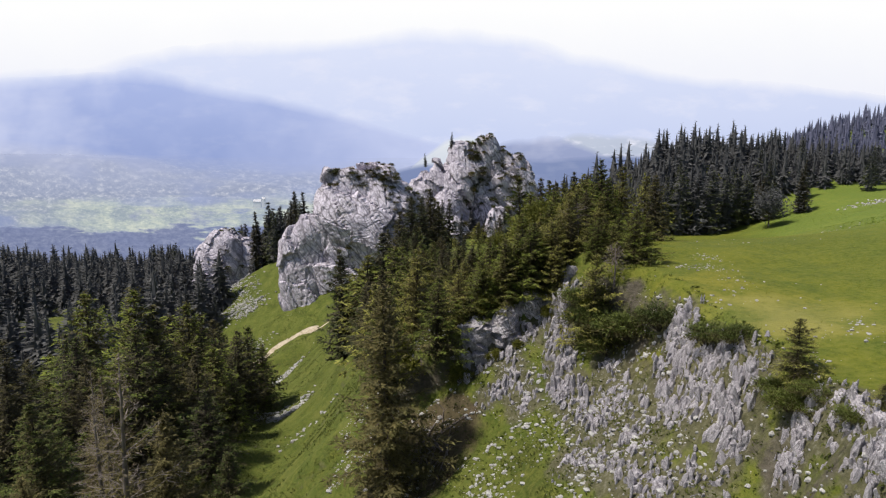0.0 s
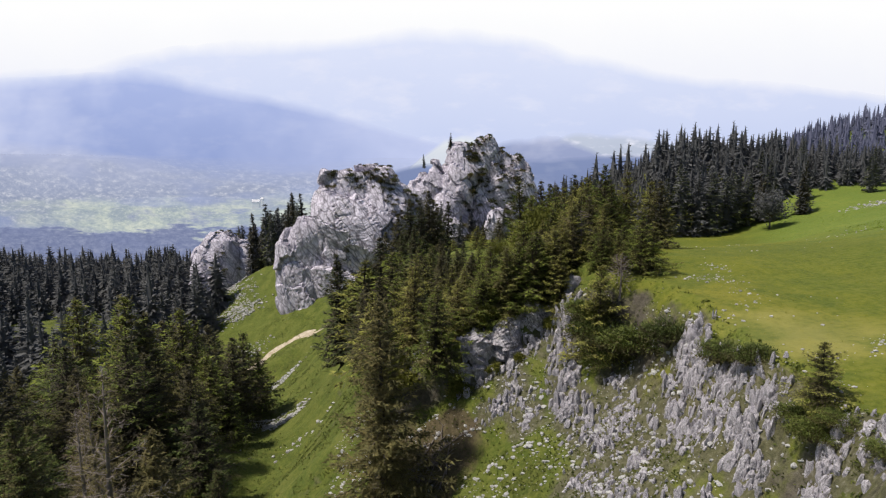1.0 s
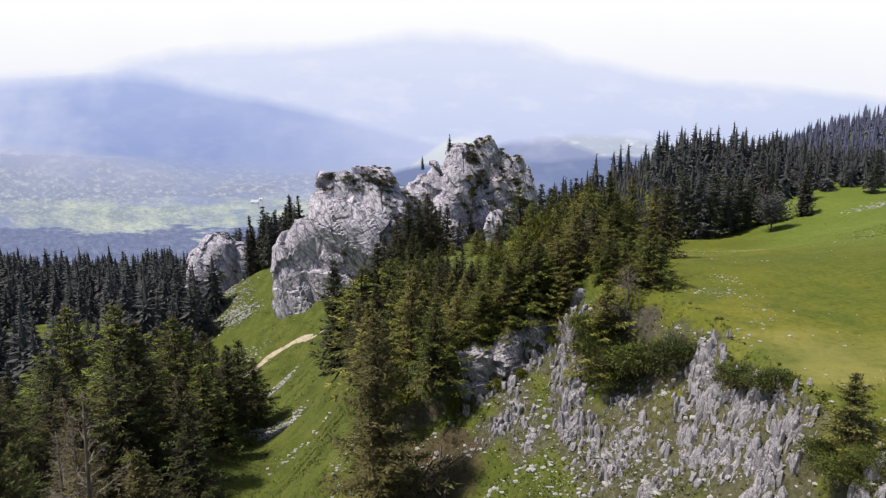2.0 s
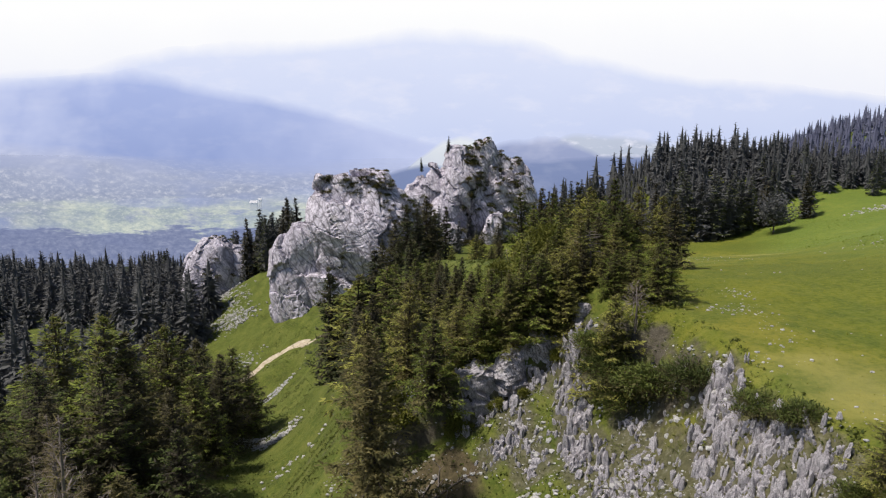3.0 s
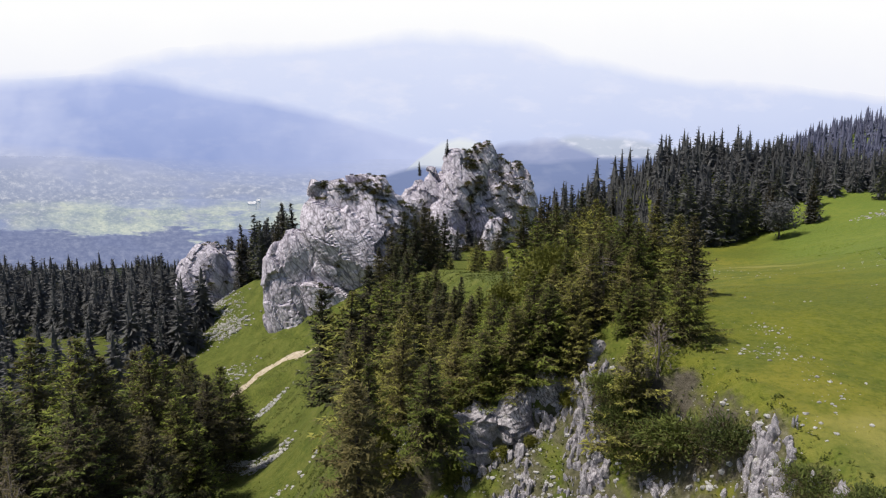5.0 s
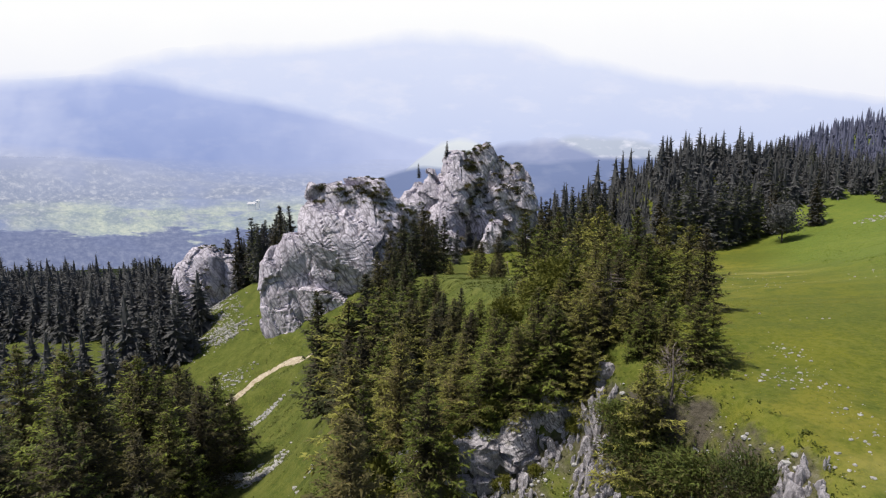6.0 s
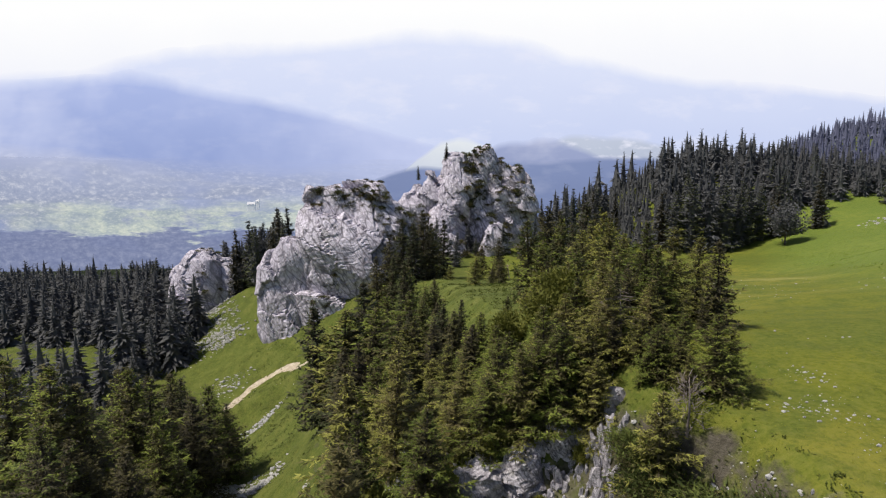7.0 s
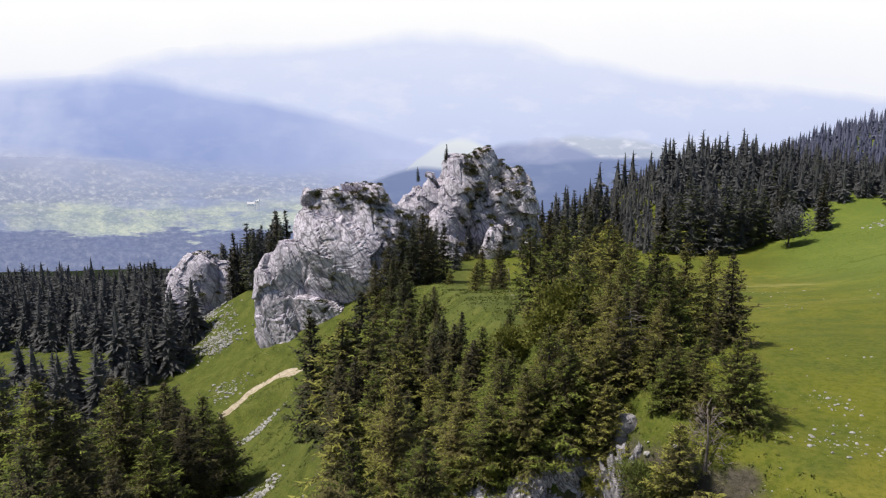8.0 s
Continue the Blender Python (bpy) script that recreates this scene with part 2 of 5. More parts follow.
def needle_material(name, old, new_growth, sap=0.17):
    k = Nodes(name)
    geo = k.n("ShaderNodeNewGeometry")
    info = k.n("ShaderNodeObjectInfo")
    col = k.mix(geo.outputs["Random Per Island"], old, new_growth)
    col = k.mix(k.math("MULTIPLY", k.band(k.noise(0.9, 3), 0.45, 0.7), 0.5), col, new_growth)
    # each tree has its own tone: some dusky, some fresh
    col = k.mix(k.math("MULTIPLY", k.band(info.outputs["Random"], 0.5, 0.0), 0.65), col, old)
    col = k.mix(k.math("MULTIPLY", k.band(info.outputs["Random"], 0.55, 1.0), 0.55), col, new_growth)
    k.done(col, 0.75)
    glow = k.n("ShaderNodeBsdfTranslucent", Color=col)
    mix = k.n("ShaderNodeMixShader", Fac=sap)
    k.t.links.new(k.bsdf.outputs[0], mix.inputs[1])
    k.t.links.new(glow.outputs[0], mix.inputs[2])
    k.t.links.new(mix.outputs[0], k.out.inputs["Surface"])
    return k.m


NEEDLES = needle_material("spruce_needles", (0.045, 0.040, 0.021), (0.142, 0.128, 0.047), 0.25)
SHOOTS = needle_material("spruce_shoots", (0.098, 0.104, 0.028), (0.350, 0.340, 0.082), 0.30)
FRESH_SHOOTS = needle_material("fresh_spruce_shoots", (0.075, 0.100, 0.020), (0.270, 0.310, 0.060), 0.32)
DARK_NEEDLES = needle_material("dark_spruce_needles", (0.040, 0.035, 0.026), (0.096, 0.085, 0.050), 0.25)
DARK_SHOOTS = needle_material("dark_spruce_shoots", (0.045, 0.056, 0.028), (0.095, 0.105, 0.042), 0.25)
# greyer, bluer copy for far trees: haze put into the needle colour
FAR_NEEDLES = needle_material("haze_greyed_far_needles", (0.088, 0.090, 0.096), (0.122, 0.122, 0.122), 0.25)
DRY_NEEDLES = needle_material("dry_spruce_needles", (0.110, 0.082, 0.055), (0.210, 0.160, 0.105), 0.2)
BROWN_NEEDLES = needle_material("thinning_spruce_needles", (0.080, 0.072, 0.030), (0.185, 0.155, 0.060), 0.25)
JUNIPER = needle_material("dwarf_pine_needles", (0.042, 0.058, 0.017), (0.145, 0.172, 0.038))
HERBS = needle_material("meadow_herbs", (0.050, 0.072, 0.014), (0.135, 0.145, 0.032), 0.3)
PALE_HERBS = needle_material("short_meadow_grass", (0.150, 0.165, 0.018), (0.250, 0.240, 0.034), 0.3)
BROADLEAF = needle_material("olive_leaves", (0.075, 0.085, 0.016), (0.180, 0.178, 0.034), 0.3)
# still bluer needles for the farthest wood, with its haze painted in
HAZY_NEEDLES = needle_material("haze_tinted_spruce_needles", (0.120, 0.126, 0.195), (0.145, 0.151, 0.225), 0.1)
FERN = needle_material("bracken_fronds", (0.150, 0.210, 0.032), (0.280, 0.330, 0.065), 0.4)


def plain_material(name, dark, light, scale, rough=0.9, stretch=None):
    k = Nodes(name)
    n = k.noise(scale, 6, 0.65, stretch)
    k.bump(n, 0.6, 0.05)
    return k.done(k.ramp(n, (0.3, dark), (0.7, light)), rough)


BARK = plain_material("spruce_bark", (0.035, 0.028, 0.022), (0.12, 0.095, 0.075), 4, stretch=(1, 1, 0.3))
DEAD_WOOD = plain_material("weathered_dead_wood", (0.10, 0.085, 0.08), (0.24, 0.20, 0.18), 5, stretch=(1, 1, 0.3))
TRACK = plain_material("trodden_earth", (0.30, 0.24, 0.17), (0.52, 0.45, 0.35), 1.5)
POST_WOOD = plain_material("grey_post_wood", (0.16, 0.13, 0.10), (0.34, 0.30, 0.24), 6)


# ---- building helpers ----
def mesh_of(name, verts, faces, mats, index=None, flat=False):
    me = bpy.data.meshes.new(name)
    verts = np.asarray(verts, float)
    if isinstance(faces, np.ndarray):
        n, k = faces.shape
        me.vertices.add(len(verts))
        me.vertices.foreach_set("co", verts.ravel())
        me.loops.add(n * k)
        me.loops.foreach_set("vertex_index", faces.ravel().astype(np.int32))
        me.polygons.add(n)
        me.polygons.foreach_set("loop_start", np.arange(0, n * k, k, dtype=np.int32))
        me.polygons.foreach_set("loop_total", np.full(n, k, np.int32))
    else:
        me.from_pydata(verts.tolist(), [], faces)
    for m in mats:
        me.materials.append(m)
    me.update(calc_edges=True)
    if index is not None:
        me.polygons.foreach_set("material_index", np.asarray(index, np.int32))
    me.polygons.foreach_set("use_smooth", np.full(len(me.polygons), not flat))
    me.update()
    return me


def part(name, me, parent, label=""):
    ob = new(name, me)
    ob.parent = parent
    return tagged(ob, label) if label else ob


def grid_faces(nu, nv, wrap=False):
    """Quads of a grid of nu rows and nv columns."""
    i, j = np.meshgrid(np.arange(nu - 1), np.arange(nv if wrap else nv - 1), indexing="ij")
    a, b = i * nv + j, i * nv + (j + 1) % nv
    return np.stack([a, b, b + nv, a + nv], -1).reshape(-1, 4)


def tube(points, radii, sides=6):
    """A tapered tube along points, closed at its end."""
    pts, verts = [Vector(p) for p in points], []
    for n, (p, r) in enumerate(zip(pts, radii)):
        d = (pts[min(n + 1, len(pts) - 1)] - pts[max(n - 1, 0)]).normalized()
        a = d.cross(Vector((0.31, 0.95, 0.1))).normalized()
        b = d.cross(a)
        verts += [p + float(r) * (math.cos(2 * math.pi * s / sides) * a + math.sin(2 * math.pi * s / sides) * b) for s in range(sides)]
    faces = grid_faces(len(pts), sides, True).tolist()
    faces.append([(len(pts) - 1) * sides + s for s in range(sides)])
    return np.array([tuple(v) for v in verts]), faces


# ---- ground ----
def axis(*runs):
    out = [np.arange(a, b, step) for a, b, step in runs]
    return np.concatenate(out + [[runs[-1][1]]])


# rock ribs on the slope: from, to, number of blocks, spread, size of the blocks
CLIFF_OUTCROPS = [
    (8.0, 38.7, 7.3, 37.8, 60, 0.30, 0.34), (7.3, 37.9, 6.9, 33.1, 120, 0.5, 0.34), (7.2, 34.4, 7.7, 28.5, 100, 0.6, 0.28),
    (12, 30, 10.9, 27.1, 110, 0.4, 0.32), (11.7, 27.3, 12, 23.6, 90, 0.35, 0.3), (10.6, 28.5, 10.6, 23.2, 110, 0.6, 0.28),
    (11.3, 22.9, 10.9, 20.9, 100, 0.35, 0.28), (2.0, 39.6, 7.5, 39.3, 90, 0.40, 0.40),
]
SLOPE_OUTCROPS = [
    (12.2, 23.1, 11.9, 21.7, 50, 0.3, 0.2), (12.2, 19.3, 11.2, 18.2, 80, 0.35, 0.25), (12.7, 18.4, 12.5, 16.2, 60, 0.5, 0.2),
    (7.7, 22.8, 9.4, 20.5, 80, 0.6, 0.24), (2.7, 37, 4.1, 36.6, 40, 0.4, 0.28), (11.8, 15.5, 11.5, 14.5, 60, 0.35, 0.22),
    (4.3, 38.3, 4.9, 34.8, 40, 0.5, 0.22), (8.9, 31, 8.6, 25.3, 80, 0.7, 0.22), (9.6, 34, 9.2, 30, 50, 0.6, 0.22), (6.3, 27.5, 7.6, 24, 50, 0.7, 0.2),
]
gx = axis((-4600, -1000, 300), (-1000, -300, 50), (-300, -100, 8), (-100, -50, 2), (-50, -12, 1.4), (-12, 20, 0.5), (20, 60, 1.5), (60, 140, 3), (140, 400, 9), (400, 1000, 50), (1000, 4600, 300))
gy = axis((-300, -20, 20), (-20, 12, 3), (12, 50, 0.5), (50, 130, 1.4), (130, 240, 3), (240, 500, 9), (500, 1000, 40), (1000, 4800, 250))
GX, GY = np.meshgrid(gx, gy, indexing="ij")
GZ = ground_z(GX, GY)


def bare_share(x, y):
    """1 where rock ribs leave bare stony earth, 0 in the grass."""
    out = np.zeros(x.shape)
    for x0, y0, x1, y1, count, spread, size in CLIFF_OUTCROPS + SLOPE_OUTCROPS:
        t = np.clip(((x - x0) * (x1 - x0) + (y - y0) * (y1 - y0)) / ((x1 - x0) ** 2 + (y1 - y0) ** 2), 0, 1)
        d = np.hypot(x - x0 - t * (x1 - x0), y - y0 - t * (y1 - y0))
        out = np.maximum(out, 0.9 * (1 - smooth(spread * 0.8, spread * 2.4 + 0.5, d)))
    return out


land = np.stack([GX, GY, GZ], -1).reshape(-1, 3)
ground = new("ground", mesh_of("ground", land, grid_faces(len(gx), len(gy))[:, ::-1].copy() * 1, [GRASS_GROUND]))
ground.data.attributes.new("bare", "FLOAT", "POINT").data.foreach_set("value", bare_share(GX, GY).ravel())
tagged(ground, "sloping mountain meadow of short yellow-green grass", "ground", kind="structure")

# ---- crags ----
def slab(root, x, y, z, height, profile, seed=0, segs=110, rows=80, rough=1.0, slant=0.0, turn=0.0, dip=46, top=0.16, name="slab", stone=CRAG_STONE):
    """A rock tower. profile: rows of (share of the height, west edge, east edge, half depth), in metres from (x, y)."""
    prof = np.array(profile, float)
    hs = np.concatenate([np.linspace(0, 1, rows), np.ones(int(rows * 0.3))])
    shrink = np.concatenate([np.ones(rows), np.linspace(1, 0.02, int(rows * 0.3) + 1)[1:]])
    lo, hi, dep = (np.interp(hs, prof[:, 0], prof[:, n]) for n in (1, 2, 3))
    th = np.linspace(0, 2 * np.pi, segs, endpoint=False)
    c, s = np.cos(th), np.sin(th)
    ex = 0.72
    cx, sy = np.sign(c) * np.abs(c) ** ex, np.sign(s) * np.abs(s) ** ex
    px = ((lo + hi) / 2)[:, None] + ((hi - lo) / 2 * shrink)[:, None] * cx
    py = slant * (hs * height)[:, None] + (dep * shrink)[:, None] * sy
    pz = (hs * height)[:, None] + 0 * px
    nx, ny = c[None, :] * shrink[:, None] ** 0.3, s[None, :] * shrink[:, None] ** 0.3
    nz = (1 - shrink)[:, None] ** 0.5 + 0 * px
    sc = height / 30.0
    qx, qy, qz = (px + seed * 13.7) / sc, (py + seed * 5.1) / sc, pz / sc
    # beds that dip to the east, overlapping like plates, with fissures between the faces
    warp = 0.3 * fbm(qx * 0.16, qy * 0.16, qz * 0.16, 3)
    across, along = math.sin(radians(dip)) * qx + math.cos(radians(dip)) * qz + warp, math.cos(radians(dip)) * qx - math.sin(radians(dip)) * qz
    big, gap = facets(across / 5.0, qy / 7.0, along / 11.0, seed)
    small, _ = facets(across / 1.5, qy / 2.2, along / 3.6, seed + 3)
    tiny, _ = facets(across / 0.6, qy / 0.9, along / 1.5, seed + 9)
    saw = (across / 1.35 + 0.5 * vnoise(along * 0.3, qy * 0.3, seed)) % 1.0
    beds = (saw - 0.5) * (0.5 + 0.5 * vnoise(qx * 0.12, qz * 0.12, seed + 2.0))
    rift = np.exp(-((vnoise(across * 0.42, qy * 0.42, along * 0.05 + seed) / 0.05) ** 2))
    d = 1.5 * big - 0.45 * np.exp(-((gap / 0.03) ** 2)) + 0.07 * small + 0.05 * tiny + 0.05 * beds - 0.35 * rift
    d = d + 1.1 * fbm(qx * 0.10, qy * 0.10, qz * 0.10, 2) + 0.05 * fbm(qx * 2.3, qy * 2.3, qz * 2.3, 2)
    d = d * sc * rough
    px, py = px + nx * d, py + ny * d
    pz = pz + nz * d * 0.9 + top * sc * facets(px * 0.35 / sc, py * 0.35 / sc, 0 * px, seed)[0] * hs[:, None] * 3.0
    ct, st = math.cos(radians(turn)), math.sin(radians(turn))
    pts = np.stack([x + ct * px - st * py, y + st * px + ct * py, z + pz], -1).reshape(-1, 3)
    base = np.array(root.matrix_world.translation)
    return part(name, mesh_of(name, pts - base, grid_faces(len(hs), segs, True), [stone], flat=True), root)


def crag(name, label, x, y, z):
    root = new(name)
    root.matrix_world = pose(x, y, z)
    return tagged(root, label, "rock")


pinnacle = crag("limestone_pinnacle", "tall pale grey limestone pinnacle with leaning cracked slabs", -24, 148, -13)
slab(pinnacle, -33, 145, -14, 27.5, [(0, -4.4, 7, 5), (0.3, -5.0, 7.5, 5), (0.55, -5.4, 8, 5), (0.78, -4.8, 7.5, 4.5), (0.9, -2.6, 6.5, 3.5), (1, -0.2, 5, 2.5)], 1, 150, 110, slant=0.06, dip=76)
slab(pinnacle, -17.8, 148.5, -14, 38, [(0, -14, 14, 9), (0.5, -13, 13.5, 9), (0.7, -12.2, 13.2, 8.5), (0.8, -11.8, 12.2, 8), (0.88, -10.8, 9.4, 7), (0.95, -9.8, 7.6, 6), (1, -8.9, 6, 5)], 6, 210, 140, slant=0.10)
knob = crag("limestone_crag", "rounded grey limestone knob above a scree fan", -62, 180, -14)
slab(knob, -63, 178, -15, 20.5, [(0, -7.6, 7, 6), (0.5, -7.8, 7.5, 6), (0.72, -6.6, 7.5, 5), (0.9, -4, 6, 4), (1, -1.5, 4, 2.5)], 2, 110, 76, 0.8)
slab(knob, -56.6, 180, -15, 18, [(0, -5, 5, 5), (0.5, -5, 4.8, 5), (0.8, -4, 4, 4), (1, -2, 2, 2)], 8, 90, 60)
back = crag("limestone_ridge", "jagged grey limestone ridge topped with dark shrubs", 10, 206, -3)
slab(back, -6, 206, -4, 25, [(0, -7, 6, 6), (0.5, -5.5, 6, 6), (0.75, -3.8, 5.5, 5), (0.9, -2, 4, 3), (1, -0.5, 1.5, 1.2)], 4, 100, 80, 1.5)
slab(back, -1.5, 205, -4, 28.5, [(0, -4, 5, 5), (0.6, -3.4, 4, 4), (0.85, -2.4, 3, 3), (1, -0.8, 1.0, 1)], 14, 80, 70, 1.5)
slab(back, 5.5, 204, -4, 33, [(0, -8, 7, 7), (0.5, -7, 6.5, 7), (0.75, -5.2, 6, 6), (0.9, -3.2, 4.6, 4), (1, -0.6, 2.5, 2)], 3, 110, 84, 1.5, dip=60)
slab(back, 13, 207, -4, 35, [(0, -8, 8, 8), (0.6, -7, 7, 7), (0.85, -5, 5.5, 5), (1, -2, 2.5, 2.5)], 9, 100, 76, 1.4, dip=62)
slab(back, 19, 206, -4, 32.5, [(0, -6, 8, 7), (0.6, -5, 7, 6), (0.85, -3.5, 5, 4), (1, -1.2, 2, 1.5)], 12, 90, 70, 1.5)
slab(back, 25, 207, -4, 29.5, [(0, -8, 8, 8), (0.5, -7, 6.5, 7), (0.75, -6, 5, 6), (0.9, -4, 3, 4), (1, -2, 0.8, 2)], 10, 92, 68, 1.5)
slab(back, 3, 190, -2, 10, [(0, -7, 7, 4), (0.5, -5, 5.5, 4), (0.85, -3, 3.5, 3), (1, -1.5, 2, 2)], 5, 80, 50, 1.4)
slab(back, 17, 192, -2, 12, [(0, -5, 5, 4), (0.5, -4, 4.5, 4), (0.85, -2.5, 3, 3), (1, -1, 1.5, 2)], 11, 80, 50, 1.4)


wall = crag("rock_wall", "low grey limestone cliff under the crest trees", 5, 40.5, 15)
for n, (x, y, z0, z1, w, dep) in enumerate([(1.6, 40.3, 13.6, 18.0, 0.5, 0.5), (3.0, 40.4, 14.0, 18.4, 1.2, 0.7), (4.8, 40.6, 15.0, 19.3, 1.3, 0.7), (6.5, 40.6, 16.0, 20.1, 1.2, 0.7), (7.7, 40.4, 17.0, 20.3, 0.7, 0.6)]):
    slab(wall, x, y, z0, z1 - z0, [(0, -1.15 * w, 1.15 * w, 1.1 * dep), (0.6, -w, w, dep), (0.85, -0.85 * w, 0.8 * w, 0.8 * dep), (1, -0.5 * w, 0.5 * w, 0.5 * dep)], 20 + n, 56, 36, 2.6, name="cliff_face", stone=CLIFF_STONE)
pillar = crag("rock_pillar", "weathered grey limestone pillar on the cliff edge", 8.5, 40.2, 19)
slab(pillar, 8.5, 40.2, 18.2, 3.9, [(0, -0.7, 0.75, 0.7), (0.3, -0.45, 0.5, 0.5), (0.5, -0.36, 0.42, 0.4), (0.58, -0.66, 0.62, 0.55), (0.9, -0.62, 0.55, 0.55), (1, -0.35, 0.3, 0.3)], 31, 48, 40, 0.9, name="column", stone=CLIFF_STONE)


# ---- spruces ----
def sprays(base, way, length, width, sag, rng):
    """Needle sprays as folded leaves: base points, unit directions, lengths."""
    n = len(base)
    up = rng.normal(0, 0.30, (n, 3)) + np.array([0, 0, 1.0])
    side = np.cross(way, up)
    side /= np.linalg.norm(side, axis=1, keepdims=True) + 1e-9
    tip = base + way * length[:, None] + np.array([0, 0, -1.0]) * (sag * length)[:, None]
    mid = base + way * (0.5 * length)[:, None]
    w = (width * length)[:, None]
    drop = np.array([0, 0, -0.25]) * length[:, None] * width[:, None]
    verts = np.stack([base, mid + side * w + drop, tip, mid - side * w + drop], 1).reshape(-1, 3)
    k = np.arange(n)[:, None] * 4
    faces = np.concatenate([k + np.array([[0, 1, 2]]), k + np.array([[0, 2, 3]])], 1).reshape(-1, 3)
    return verts, faces


def twigs(base, way, length, width, sag, rng):
    """Needle twigs as slender blades."""
    n = len(base)
    side = np.cross(way, rng.normal(0, 0.45, (n, 3)) + np.array([0, 0, 1.0]))
    side /= np.linalg.norm(side, axis=1, keepdims=True) + 1e-9
    tip = base + way * length[:, None] - np.array([0, 0, 1.0]) * (sag * length)[:, None]
    w = (width * length)[:, None]
    verts = np.stack([base + side * w, tip, base - side * w], 1).reshape(-1, 3)
    return verts, np.arange(n * 3).reshape(-1, 3)


def cones(x, y, z, h, wide, sides, rng):
    """The dense dark heart of far crowns: slender ragged cones. x, y, z, h and wide are arrays."""
    n, rows = len(x), np.array([0.03, 0.22, 0.45, 0.7, 0.9])
    a = 2 * np.pi * np.arange(sides)[None, None] / sides + rng.uniform(0, 6.28, (n, 1, 1))
    rad = wide[:, None, None] * (1.0 - rows[None, :, None]) ** 0.9 * rng.uniform(0.75, 1.2, (n, 5, sides))
    ring = np.stack([x[:, None, None] + rad * np.cos(a), y[:, None, None] + rad * np.sin(a), z[:, None, None] + h[:, None, None] * (rows[None, :, None] + rng.uniform(-0.05, 0.03, (n, 5, sides)))], -1)
    tip = np.stack([x, y, z + h], -1)
    v = np.concatenate([ring.reshape(n, -1, 3), tip[:, None]], 1).reshape(-1, 3)
    one = grid_faces(5, sides, True)
    one = np.concatenate([one[:, [0, 1, 2]], one[:, [0, 2, 3]], np.stack([4 * sides + np.arange(sides), 4 * sides + (np.arange(sides) + 1) % sides, np.full(sides, 5 * sides)], -1)])
    return v, (one[None] + (np.arange(n) * (5 * sides + 1))[:, None, None]).reshape(-1, 3)


